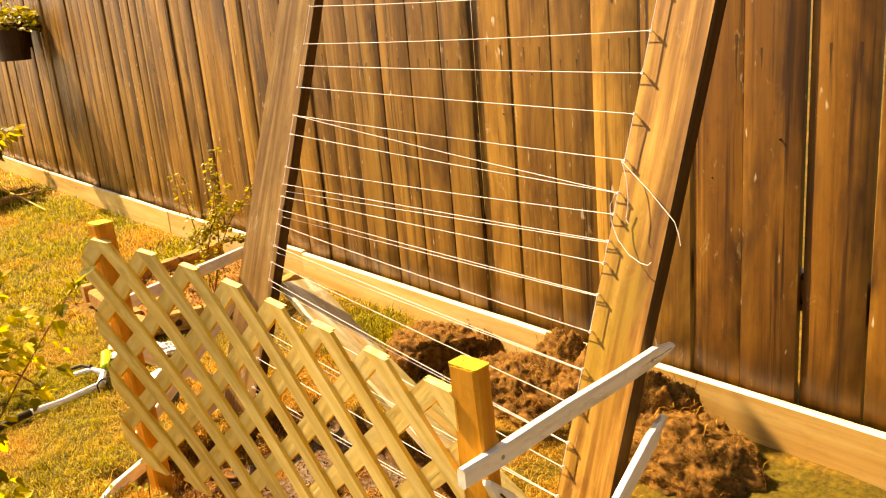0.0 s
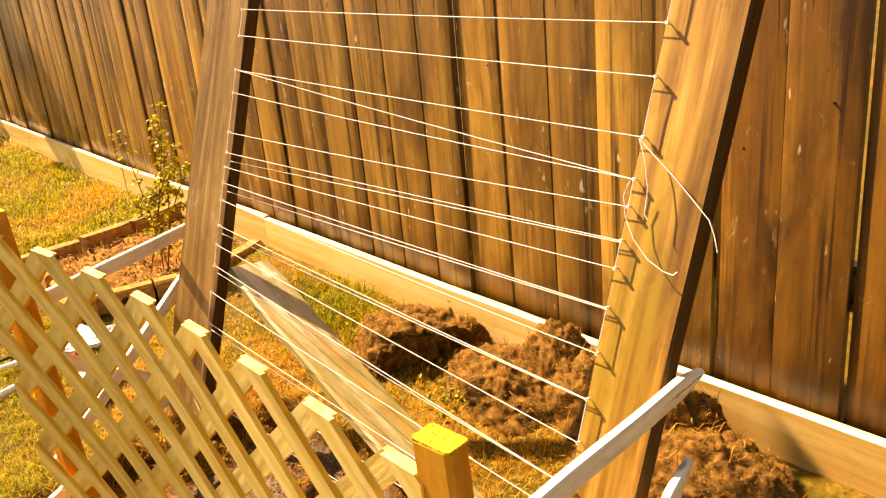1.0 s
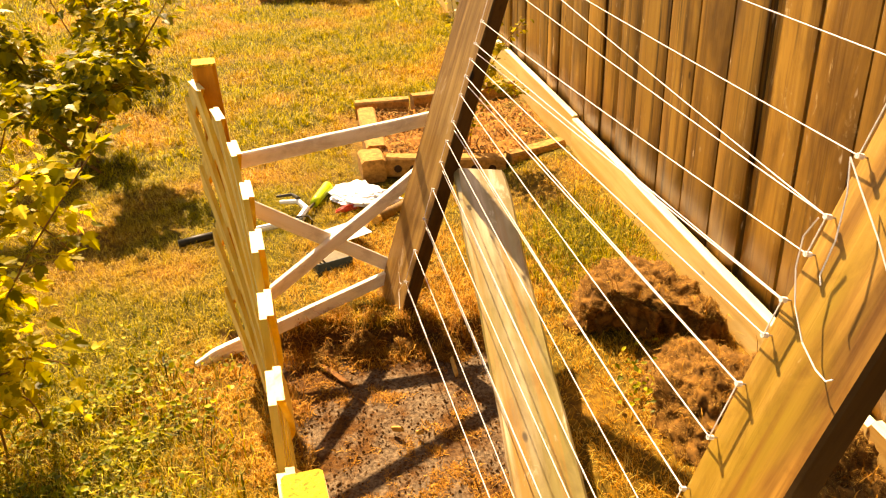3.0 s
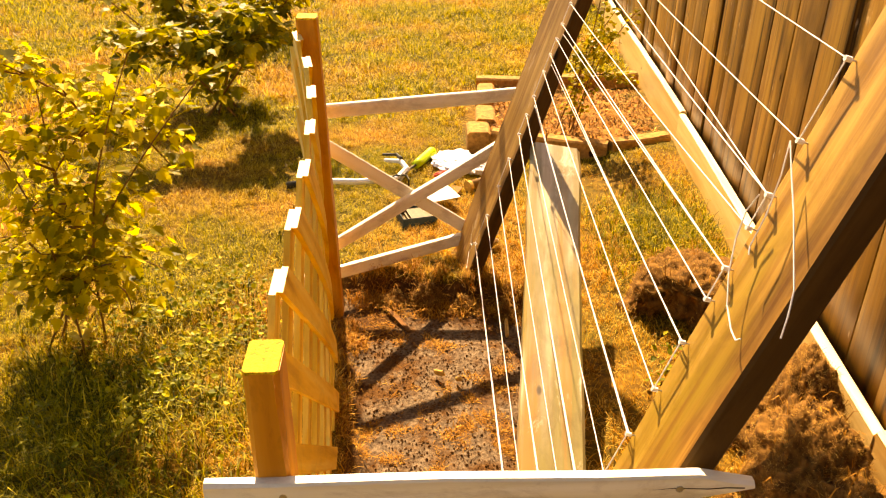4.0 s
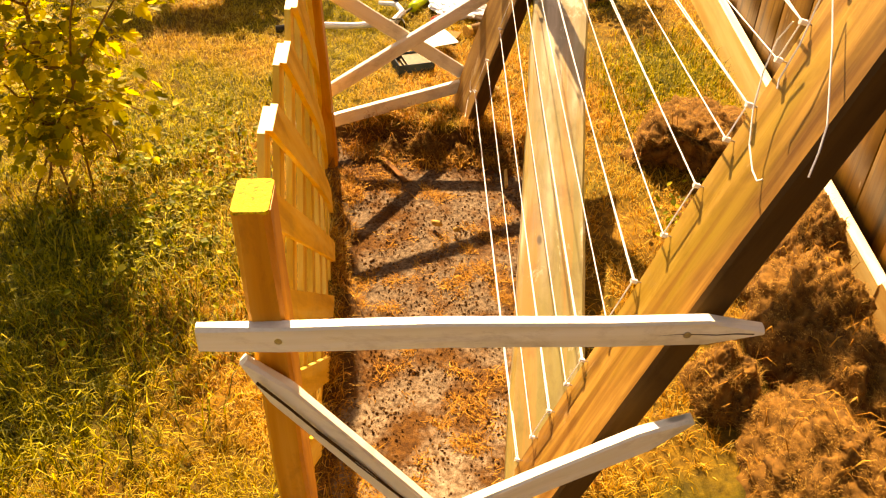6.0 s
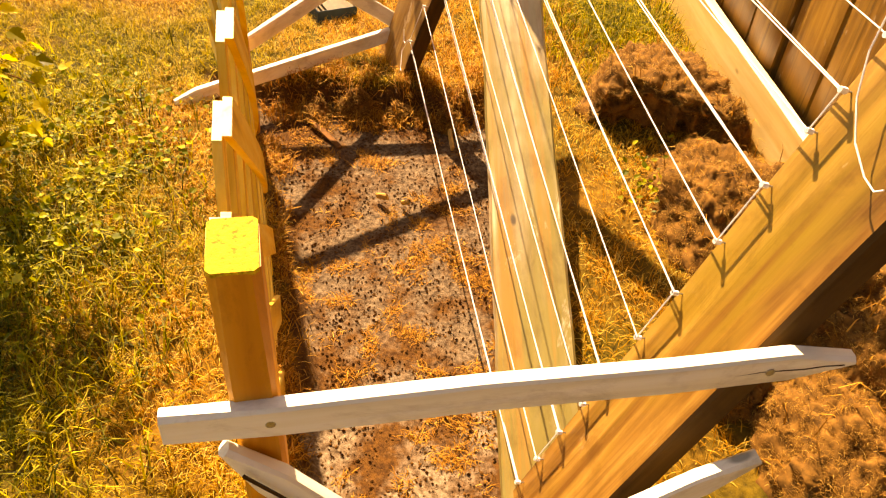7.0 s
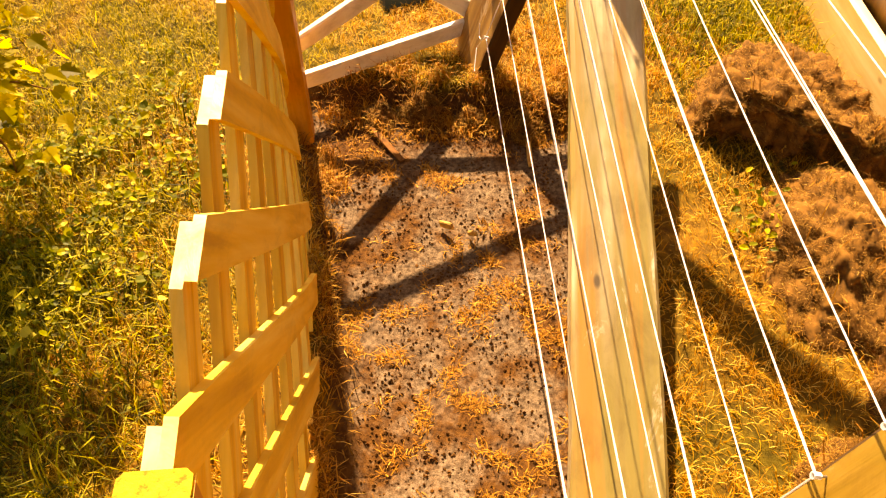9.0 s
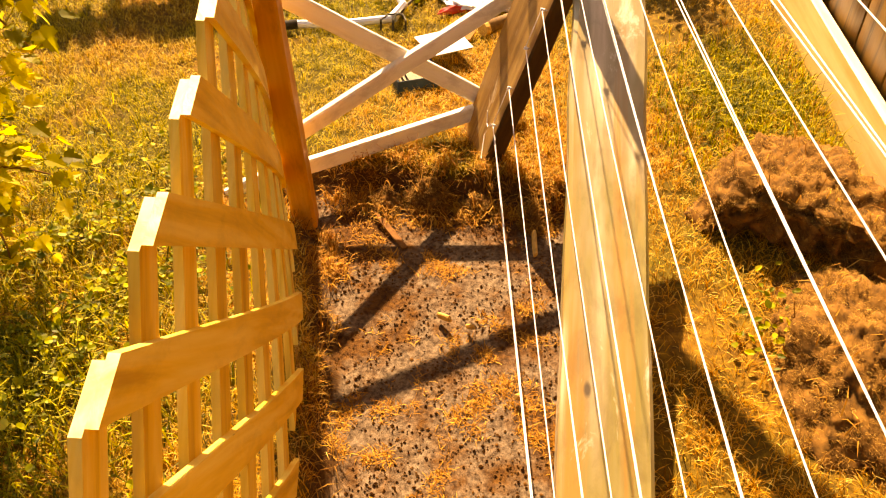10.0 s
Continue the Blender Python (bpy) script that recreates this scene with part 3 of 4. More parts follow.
part("string", strand(lefts[5], rights[6], 0.003), STRING, netting)
for p in rights + lefts:
    part("knot", tube([p - N * 0.004, p - N * 0.0028, p, p + N * 0.0018, p + N * 0.003], 0.0030, 7), STRING, netting)


def dangling(points):
    part("loose_end", tube(points, 0.0009, 5), STRING, netting)


def on_face(p, dx, dz, lift=0.009):
    """A point just before the face of the near board, dx along it and dz up from a nail."""
    return p + Vector((dx, 0.294 * dz + 0.10 * dx - lift, dz))


r3, r4 = rights[5], rights[6]
dangling([on_face(r3, *d) for d in ((0, 0), (.03, -.022), (.07, -.050), (.105, -.078), (.130, -.098), (.142, -.118), (.150, -.138))])
dangling([on_face(r3, *d) for d in ((0, 0), (.016, -.03), (.028, -.07), (.030, -.105), (.036, -.112))])
dangling([on_face(r4, *d) for d in ((0, 0), (-.007, -.022), (.002, -.052), (.022, -.082), (.050, -.106), (.078, -.118), (.094, -.120), (.100, -.114))])
b0 = lefts[-1]
dangling([b0 + Vector(d) for d in ((0, -.004, .004), (-.012, -.01, -.012), (-.03, -.012, -.016), (-.04, -.012, -.004), (-.042, -.012, .006))])
dangling([b0 + Vector(d) for d in ((0, -.004, 0), (-.02, -.016, -.035), (.02, -.02, -.06), (.03, -.02, -.058))])

# ---- lattice panel on two posts ----
def lattice_y(x):
    """The bow of the panel in plan."""
    return -0.947 + 0.100 * x + 0.068 * x ** 2 + 0.158 * x ** 3


def lattice_top(x):
    return 0.568 - 0.108 * x


panel = thing("lattice_panel", (-0.47, -0.98, 0.02), "pale pine garden lattice panel of diagonal laths, slightly bowed", "lattice", "")
PX0, PX1, PH = -1.012, 0.106, 0.60
WID, TH = 0.038, 0.0085


def clip_poly(poly, f):
    out = []
    for a, b in zip(poly, poly[1:] + poly[:1]):
        fa, fb = f(a), f(b)
        if fa >= 0:
            out.append(a)
        if fa * fb < 0:
            t = fa / (fa - fb)
            out.append((a[0] + t * (b[0] - a[0]), a[1] + t * (b[1] - a[1])))
    return out


def slat(c, slope, layer):
    """One lath: centre line u = c + slope * depth below the top edge; layer 0 outside, 1 inside."""
    hw = WID / math.sqrt(2)
    bm = bmesh.new()
    steps = 9
    ds = [PH * i / steps for i in range(steps + 1)]
    strips = []
    for d0, d1 in zip(ds, ds[1:]):
        poly = [(c + slope * d0 - hw, d0), (c + slope * d0 + hw, d0), (c + slope * d1 + hw, d1), (c + slope * d1 - hw, d1)]
        poly = clip_poly(poly, lambda p: p[0] - PX0)
        poly = clip_poly(poly, lambda p: PX1 - p[0]) if poly else poly
        if len(poly) > 2:
            strips.append(poly)
    if not strips:
        bm.free()
        return None
    keyed = {}

    def vert(u, d, s):
        k = (round(u, 5), round(d, 5), s)
        if k not in keyed:
            y = lattice_y(u) + (layer * TH if s == 0 else layer * TH + TH) - TH + 0.03 * d
            keyed[k] = bm.verts.new((u, y, lattice_top(u) - d))
        return keyed[k]
    for poly in strips:
        for s in (0, 1):
            vs = []
            for u, d in poly:
                v = vert(u, d, s)
                if v not in vs:
                    vs.append(v)
            if len(vs) > 2:
                bm.faces.new(vs if s == 0 else list(reversed(vs)))
    bm.edges.ensure_lookup_table()
    for e in [e for e in bm.edges if len(e.link_faces) == 1]:
        a, b = e.verts
        ka = [k for k, v in keyed.items() if v is a][0]
        kb = [k for k, v in keyed.items() if v is b][0]
        if ka[2] == 0 and kb[2] == 0:
            c2, d2 = keyed.get((ka[0], ka[1], 1)), keyed.get((kb[0], kb[1], 1))
            if c2 and d2:
                bm.faces.new((a, b, d2, c2))
    bmesh.ops.recalc_face_normals(bm, faces=bm.faces)
    return bm



PITCH = 0.1445
for k in range(-5, 9):
    for slope, layer in ((1, 0), (-1, 1)):
        c = -0.508 - 3 * PITCH + PITCH * k + (0.0 if slope == 1 else -0.006)
        if slope == -1:
            c += 4 * PITCH
        bm = slat(c, slope, layer)
        if bm:
            m = pose(0, 0, 0, 0, -45 * slope, 0)
            bm.transform(m.inverted())
            # lit outer side in the pale copy, bounce-lit rest in plain orange LATH
            lit_faces(part("slat", bm, [LATH, LATH_OUT], panel, m=m), m, (0, -1, 0))


def post(x, y, top, base, lean, size, label):
    t = thing("wooden_post", (x, y, base), label, "post", "lattice posts")
    m = along((x + lean[0], y + lean[1], base), (x, y, top), (1, 0.12, 0))
    timber = part("timber", beam(size[0], size[1], top - base, 0.004, 6, 0.002, seed=x * 7), CEDAR, t, m=m)
    part("sawn_top", beam(size[0] - 0.002, size[1] - 0.002, 0.004, 0.002, 1, 0.001), END_GRAIN, timber, "rough pale sawn end grain", m=along((x, y, top - 0.001), (x, y, top + 0.003), (1, 0.12, 0)))
    return t


post(0.120, -0.921, 0.601, -0.08, (0.008, 0.015), (0.058, 0.037), "square orange cedar post with a sawn top behind the lattice")
post(-0.981, -1.100, 0.702, -0.05, (-0.016, 0.028), (0.052, 0.044), "square orange cedar post with a sawn top beside the lawn")

# ---- white pickets ----
def picket(a, b, label, width=0.034, thick=0.016, point=0.06, seed=0, side=None):
    t = thing("picket", tuple((Vector(a) + Vector(b)) / 2), label, "picket", "white pickets")
    up = side or (0, 0, 1)
    bm = beam(width, thick, (Vector(b) - Vector(a)).length, 0.0025, 7, 0.0015, point, seed)
    return part("strip", bm, PAINT, t, m=along(a, b, up))


pa0, pa1 = Vector((0.160, -0.984, 0.453)), Vector((0.104, -0.404, 0.460))
level = picket(pa0, pa1, "white painted pointed picket nailed level across post and board", seed=1)
for f, z in ((0.14, 0), (0.86, 0)):
    p = pa0.lerp(pa1, f)
    part("nail", tube([p, p + Vector((0.0090, 0.001, 0))], 0.0042, 10), STEEL, level)
brace = picket((0.135, -0.600, -0.035), (0.164, -0.940, 0.428), "cracked white painted pointed picket nailed as a diagonal brace", seed=4)
picket((0.186, -0.94, 0.035), (0.120, -0.452, 0.333), "white painted pointed picket nailed as a diagonal brace", seed=6)


def crack(owner, a, b, w=0.0016):
    """A dark split in the face of a picket."""
    a, b = Vector(a), Vector(b)
    pts = [a.lerp(b, k / 6) + Vector((0, 0, 0.0009 * math.sin(k * 2.1))) for k in range(7)]
    part("crack", tube(pts, w, 4, True, 0.5), DARK_EDGE, owner, "dark split")


face = lambda y, z: (0.160 - 0.0966 * (y + 0.984) + 0.0078, y, z)
crack(level, face(-0.414, 0.459), face(-0.53, 0.459), 0.0010)
crack(level, face(-0.53, 0.459), face(-0.60, 0.462), 0.0006)
crack(brace, (0.1765, -0.925, 0.408), (0.1580, -0.76, 0.186), 0.0018)
crack(brace, (0.1700, -0.87, 0.330), (0.1560, -0.74, 0.155), 0.0012)


def far(y, z, off=0.0):
    return (-1.062 - 0.58 * (y + 1.12) - off, y, z)


picket(far(-1.095, 0.461), far(-0.585, 0.438), "white painted picket nailed level between cedar post and greyish board", point=0, seed=11)
picket(far(-0.585, 0.338), far(-1.10, 0.091), "white painted picket nailed as a rising diagonal brace", point=0, seed=13)
picket(far(-0.66, -0.013, 0.017), far(-1.10, 0.371, 0.017), "white painted picket nailed as a falling diagonal brace", point=0, seed=15)
picket(far(-0.66, 0.048), far(-1.225, 0.008), "white painted pointed picket lying low beside the grass", point=0.05, seed=17)

# ---- plank ----
plank = thing("plank", (-0.06, -0.575, -0.045), "long sunbleached wooden plank leaning low under the strings", "plank")
part("timber", beam(0.122, 0.028, 1.165, 0.006, 14, 0.004, seed=21), PLANK, plank,
     m=along((-0.045, -0.577, -0.028), (-1.135, -0.535, 0.362), (0.0, 1.0, -0.12)))


# ---- heaps of dug-up sod ----
def heap(cx, cy, rx, ry, h, seed, label, cut=0.0):
    """A lump of turned sod; cut: how sharply the spade cut its side towards the path."""
    t = thing("sod_heap", (cx, cy, float(ground_z(np.array([cx]), np.array([cy]))[0])), label, "sod heap", "sod heaps")
    bm = bmesh.new()
    bmesh.ops.create_icosphere(bm, subdivisions=6, radius=1.0)
    base = t.location.z - 0.03
    side = Vector((0.90, -0.43, 0))
    for v in bm.verts:
        p = v.co.copy()
        s = Vector((p.x * 2.1 + seed, p.y * 2.1, p.z * 2.1))
        k = 1 + 0.20 * noise.noise(s) + 0.12 * noise.noise(s * 2.7) + 0.06 * noise.noise(s * 6.0) + 0.04 * noise.noise(s * 14) + 0.025 * noise.noise(s * 31)
        k += (0.02 if cut else 0.035) * (0.5 - noise.voronoi(s * 4.2)[0][0]) + 0.035 * (0.4 - noise.voronoi(s * 11.0)[0][0])
        z = max(p.z, -0.35)
        if cut and z > 0.6:
            z = 0.6 + (z - 0.6) * 0.4
        flat = 1 - 0.25 * max(0, p.z)
        d = p.dot(side)
        lim = 0.40 + 0.12 * noise.noise(s * 3.1)
        if cut and d > lim:
            p = p - side * (d - lim) * cut * (1.0 + 0.35 * (1 - max(0, z)))
        v.co = Vector((cx + rx * p.x * k * flat, cy + ry * p.y * k * flat, base + (h + 0.03) * (z * k if z > 0 else z * 0.3)))
        v.co.y = min(v.co.y, -0.042 - 0.01 * abs(p.z))
    r = np.random.default_rng(seed)
    tris = [(f.calc_area(), f.calc_center_median(), f.normal.copy()) for f in bm.faces if f.calc_center_median().z > t.location.z - 0.02]
    area = np.array([q[0] for q in tris])
    spot = np.array([q[1] for q in tris])
    n = int(62000 * rx / 0.2)
    pick = r.choice(len(tris), n, p=area / area.sum())
    pts = spot[pick] + r.normal(0, 0.002, (n, 3))
    tuft = np.array([noise.noise(Vector(q) * 38.0) for q in pts.tolist()])
    pts = pts[tuft > r.uniform(-0.35, 0.45, n)]
    part("soil", bm, SOD, t, smooth=True)
    x, y, z = pts[:, 0], np.minimum(pts[:, 1], -0.043), pts[:, 2]
    roots = part("root_fibre", blades(x, y, 0.0115, 0.0006, 1.3, seed, z, 0.6), ROOT, t, "fibrous dry grass roots")
    roots["kind"] = "stuff"
    m = int(90 * rx / 0.2)
    sel = r.choice(len(pts), m)
    straws = part("straw_bit", blades(x[sel], y[sel], 0.05, 0.0018, 0.9, seed + 1, z[sel] + 0.002, 0.9), STRAW, t, "pale loose straws")
    straws["kind"] = "stuff"
    return t


heap(-0.920, -0.195, 0.240, 0.160, 0.148, 3, "brown heap of dug-up sod with a dark cut side", 0.95)
heap(-0.80, -0.095, 0.075, 0.055, 0.115, 5, "small lump of dug-up sod against the kickboard", 0.5)
heap(-0.60, -0.165, 0.21, 0.135, 0.085, 7, "low brown heap of dug-up sod with root fibres")
heap(-0.30, -0.130, 0.17, 0.105, 0.155, 8, "brown heap of dug-up sod with root fibres beside the kickboard")
heap(-0.02, -0.165, 0.20, 0.125, 0.105, 10, "brown heap of dug-up sod with root fibres")
heap(-0.20, -0.285, 0.085, 0.065, 0.085, 12, "small lump of dug-up sod with root fibres on dry grass")
heap(-0.47, -0.095, 0.16, 0.075, 0.150, 16, "brown lump of dug-up sod banked against the kickboard")
heap(-0.15, -0.110, 0.16, 0.085, 0.140, 14, "brown lump of dug-up sod with root fibres against the kickboard")

for cx, cy, rx, ry, h, seed in ((-1.075, -0.93, 0.050, 0.045, 0.036, 21), (-1.085, -0.84, 0.035, 0.055, 0.042, 22), (-1.07, -0.74, 0.040, 0.050, 0.034, 23), (-1.05, -0.63, 0.050, 0.040, 0.036, 24)):
    heap(cx, cy, rx, ry, h, seed, "small clod of torn turf and roots at the trench edge")

# ---- raised bed with a rose bush ----
bed = thing("garden_bed", (-2.40, -0.42, 0.0), "small planting bed edged with brown bricks beside the kickboard", "garden bed")
brand = random.Random(5)


def cored(length, w, h, m, holes=True):
    """A brick with dark core holes in its outer side."""
    ob = part("edging_brick", beam(w, h, length, 0.006, 3, 0.004, seed=brand.uniform(0, 9)), BRICK, bed, m=m)
    if holes:
        for k in range(3):
            z = length * (0.22 + 0.28 * k)
            part("core_hole", tube([(w / 2 - 0.004, 0, z), (w / 2 + 0.0025, 0, z)], 0.014, 10), POT, ob, m=m)


def row(p0, p1, out, w=0.060, h=0.075, holes=True):
    cored((Vector(p1) - Vector(p0)).length, w, h, along(p0, p1, out), holes)


# back row, side cubes and the two front bricks that meet at an angle
row((-2.725, -0.755, 0.055), (-2.715, -0.53, 0.060), (-1, 0, 0), holes=False)
row((-2.725, -0.515, 0.066), (-2.760, -0.305, 0.070), (-1, 0, 0), holes=False)
row((-2.765, -0.295, 0.066), (-2.850, -0.055, 0.070), (-1, 0, 0), holes=False)
row((-2.665, -0.715, 0.045), (-2.43, -0.715, 0.045), (0, -1, 0), 0.072, holes=False)
row((-2.375, -0.712, 0.042), (-2.205, -0.705, 0.040), (0, -1, 0), 0.075, holes=False)
row((-2.175, -0.738, 0.035), (-2.055, -0.730, 0.035), (0, -1, 0), 0.085, 0.085, holes=False)
row((-2.105, -0.680, 0.035), (-2.060, -0.490, 0.035), (1, 0, 0))
row((-2.060, -0.480, 0.035), (-2.010, -0.270, 0.038), (1, 0, 0))
row((-2.015, -0.262, 0.045), (-2.085, -0.050, 0.055), (1, 0, 0), holes=False)
bm = bmesh.new()
bmesh.ops.create_grid(bm, x_segments=56, y_segments=56, size=0.5)
for v in bm.verts:
    k = Vector((v.co.x * 18, v.co.y * 18, 1))
    v.co = Vector((-2.41 + v.co.x * 0.66, -0.375 + v.co.y * 0.66, 0.050 + 0.018 * noise.noise(k) + 0.014 * noise.noise(k * 2.6) + 0.02 * noise.noise(k * 0.3)))
part("mulch", bm, MULCH, bed, smooth=True)
x, y = scatter(2200, -2.70, -2.10, -0.69, -0.06, lambda x, y, r: x < 9, 31)
chips = part("bark_chip", blades(x, y, 0.03, 0.005, 1.15, 32, np.full(len(x), 0.062), 0.3), ROOT, bed)
chips["kind"] = "stuff"


# ---- leaves and bushes ----
LEAF = [(0, 0), (0.12, -0.03), (0.30, 0.02), (0.35, 0.14), (0.48, 0.22), (0.41, 0.31), (0.50, 0.47), (0.36, 0.44), (0.23, 0.50), (0.30, 0.63), (0.20, 0.68), (0.16, 0.85), (0.07, 0.86), (0, 1.0)]
LEAF = LEAF + [(-x, y) for x, y in reversed(LEAF[1:-1])]
ROUND = [(0.0, 0.08), (0.12, 0.0), (0.34, 0.06), (0.50, 0.30), (0.52, 0.58), (0.36, 0.84), (0.14, 0.97), (0, 0.93)]
ROUND = ROUND + [(-x, y) for x, y in reversed(ROUND[1:-1])]
OVAL = [(0, 0), (0.26, 0.22), (0.34, 0.52), (0.20, 0.84), (0, 1.0), (-0.20, 0.84), (-0.34, 0.52), (-0.26, 0.22)]


def leaves(places, outline, seed, fold=0.25):
    """Leaves as one mesh: places of (point, direction, size), each folded a little along its rib."""
    r = random.Random(seed)
    v, f = [], []
    for p, d, size in places:
        d = Vector(d).normalized()
        s = d.cross(Vector((r.uniform(-0.5, 0.5), r.uniform(-0.5, 0.5), 1))).normalized()
        up = s.cross(d)
        o = len(v)
        bend = r.uniform(-0.1, 0.35)
        v.append(tuple(Vector(p) + d * size * 0.45 - up * size * 0.06))
        for x, y in outline:
            v.append(tuple(Vector(p) + s * x * size + d * y * size + up * size * (fold * abs(x) - bend * y * y)))
        n = len(outline)
        f += [(o, o + 1 + i, o + 1 + (i + 1) % n) for i in range(n)]
    return v, [], f


def stem_points(a, b, bow, n=7):
    a, b = Vector(a), Vector(b)
    return [a.lerp(b, i / n) + Vector(bow) * math.sin(math.pi * i / n) for i in range(n + 1)]


def bush(name, at, tips, label, mat, outline, leaf, per, seed, stem_r=0.004, start=0.25, twig=0.05, spread=0.05, category="bush"):
    r = random.Random(seed)
    t = thing(name, at, label, category)
    spots = []
    mains = []
    for tip in tips:
        base = Vector(at) + Vector((r.uniform(-spread, spread), r.uniform(-spread, spread), 0))
        if len(mains) >= 5:
            base = min((m[k] for m in mains for k in (2, 3)), key=lambda q: (q - Vector(tip[:3])).length)
        first, size, count = tip[3:] if len(tip) > 3 else (start, leaf, per)
        tip = tip[:3]
        pts = stem_points(base, tip, (r.uniform(-0.04, 0.04), r.uniform(-0.04, 0.04), 0.02))
        mains.append(pts)
        stem = part("stem", tube(pts, stem_r, 6, True, 0.4), STALK, t)
        for k in range(count):
            f = first + (1 - first) * (k + r.random()) / count
            i = min(int(f * 7), 6)
            p = pts[i].lerp(pts[i + 1], f * 7 - i)
            a = r.uniform(0, 2 * math.pi)
            out = Vector((math.cos(a), math.sin(a), r.uniform(-0.1, 0.7))).normalized()
            q = p + out * twig * r.uniform(0.5, 1.4)
            if r.random() < 0.30:
                part("petiole", tube([p, p.lerp(q, 0.5) + Vector((0, 0, 0.006)), q], 0.0009, 4, False), CURRANT, stem)
            spots.append((q, out + Vector((0, 0, r.uniform(-1.5, 0.0))), size * r.uniform(0.6, 1.2)))
        for k in range(5):
            a = 1.26 * k + r.uniform(-0.3, 0.3)
            spots.append((pts[-1], (math.cos(a), math.sin(a), r.uniform(-0.3, 0.7)), size * r.uniform(0.6, 1.1)))
    part("foliage", leaves(spots, outline, seed), mat, t)
    return t


def ground_at(x, y, dz=0.0):
    return Vector((x, y, float(ground_z(np.array([x]), np.array([y]))[0]) + dz))


PALE_LEAF = foliage("pale_leaf", [(0, (0.50, 0.46, 0.10)), (1, (0.72, 0.66, 0.24))], None, 0.5, 0.3)
rr = random.Random(77)
bush("rose_bush", (-2.19, -0.40, 0.05), [(-2.02, -0.34, 0.68), (-2.10, -0.28, 0.52), (-2.34, -0.40, 0.56), (-2.23, -0.30, 0.60), (-1.93, -0.24, 0.55), (-1.95, -0.30, 0.46), (-2.28, -0.26, 0.30), (-2.10, -0.46, 0.30), (-2.05, -0.22, 0.28)],
     "thin rose bush with small glossy leaves in the bed", ROSE_LEAF, ROUND, 0.0155, 84, 41, 0.003, 0.10, 0.026, 0.07)
tall = [(-0.70, -1.245, 0.65), (-0.69, -1.370, 0.70), (-0.72, -1.585, 0.67), (-0.66, -1.710, 0.62), (-0.84, -1.480, 0.60), (-0.76, -1.640, 0.52), (-0.70, -1.480, 0.54), (-0.78, -1.370, 0.50), (-0.72, -1.760, 0.50), (-0.74, -1.530, 0.62), (-0.70, -1.640, 0.66), (-0.80, -1.700, 0.60), (-0.66, -1.560, 0.48), (-0.78, -1.800, 0.62), (-0.76, -1.400, 0.58), (-0.80, -1.450, 0.48), (-0.74, -1.340, 0.44), (-0.72, -1.500, 0.40), (-0.84, -1.560, 0.50)]
currant_tips = [(*q, 0.14, 0.030, 36) for q in tall]
for _ in range(34):
    a, q = rr.uniform(0, 6.283), rr.uniform(0.2, 1.0)
    currant_tips.append((-0.76 + 0.15 * q * math.cos(a), -1.57 + 0.20 * q * math.sin(a), rr.uniform(0.12, 0.34), 0.05, 0.029, 18))
bush("currant_bush", (-0.72, -1.59, 0.0), currant_tips, "young currant bush with sunlit yellow-green lobed leaves on the lawn", CURRANT, LEAF, 0.030, 22, 42, 0.0028, 0.12, 0.066, 0.085)
foot = [o for o in scene.objects if o.name.startswith("currant_bush")][0]
# low leaves in full sun, their brightness put into the pale leaf colour
low = [(ground_at(-0.70, -1.585, 0.05), (math.cos(a), math.sin(a), 0.1 + 0.1 * math.sin(3 * a)), 0.030 + 0.006 * math.cos(5 * a)) for a in (0.2, 0.9, 1.7, 2.3, 3.0, 3.6, 4.3, 4.9, 5.6)]
part("low_leaves", leaves(low, LEAF, 66), PALE_LEAF, foot, "pale lit leaves near the ground")
tips = [(-2.38 + 0.48 * math.cos(a) * rr.uniform(0.3, 1), -1.79 + 0.46 * math.sin(a) * rr.uniform(0.3, 1), rr.uniform(0.28, 0.66)) for a in [rr.uniform(0, 6.28) for _ in range(22)]]
tips = [(x, y, min(z, 0.58 - 0.6 * (x + 2.38))) for x, y, z in tips]
bush("currant_bush", (-2.36, -1.76, 0.0), tips, "dense dark green currant bush with lobed leaves on the lawn", DARK_LEAF, LEAF, 0.046, 84, 43, 0.005, 0.12, 0.055, 0.08)
tips = [(-3.75 + rr.uniform(-0.3, 0.3), -2.0 + rr.uniform(-0.3, 0.3), rr.uniform(0.25, 0.6)) for _ in range(12)]
bush("currant_bush", (-3.75, -2.0, 0.0), tips, "small green currant bush with lobed leaves farther down the lawn", DARK_LEAF, LEAF, 0.065, 24, 44, 0.005, 0.1, 0.05, 0.08)

# ---- far bed by the fence ----
far_bed = thing("garden_bed", (-6.2, -0.7, 0.0), "far planting bed edged with low bricks along the lawn", "garden bed")
for a, b in (((-5.74, -1.17, 0.005), (-5.84, -0.80, 0.005)), ((-5.85, -0.79, 0.005), (-5.97, -0.12, 0.015)), ((-5.88, -1.26, 0.005), (-6.45, -1.22, 0.005)), ((-6.46, -1.22, 0.005), (-7.0, -1.16, 0.005)), ((-5.70, -1.24, 0.045), (-5.86, -1.25, 0.045))):
    part("edging_block", beam(0.07, 0.08, (Vector(b) - Vector(a)).length, 0.006, 3, 0.004), BRICK, far_bed, m=along(a, b, (0, 0, 1)))
tips = [(-6.5 + rr.uniform(-0.45, 0.45), -0.62 + rr.uniform(-0.45, 0.5), rr.uniform(0.3, 0.75)) for _ in range(26)]
bush("leafy_plant", (-6.5, -0.6, 0.02), tips, "leafy dark green plants in the far brick bed", DARK_LEAF, OVAL, 0.10, 22, 45, 0.005, 0.1, 0.05, 0.25, "plant")
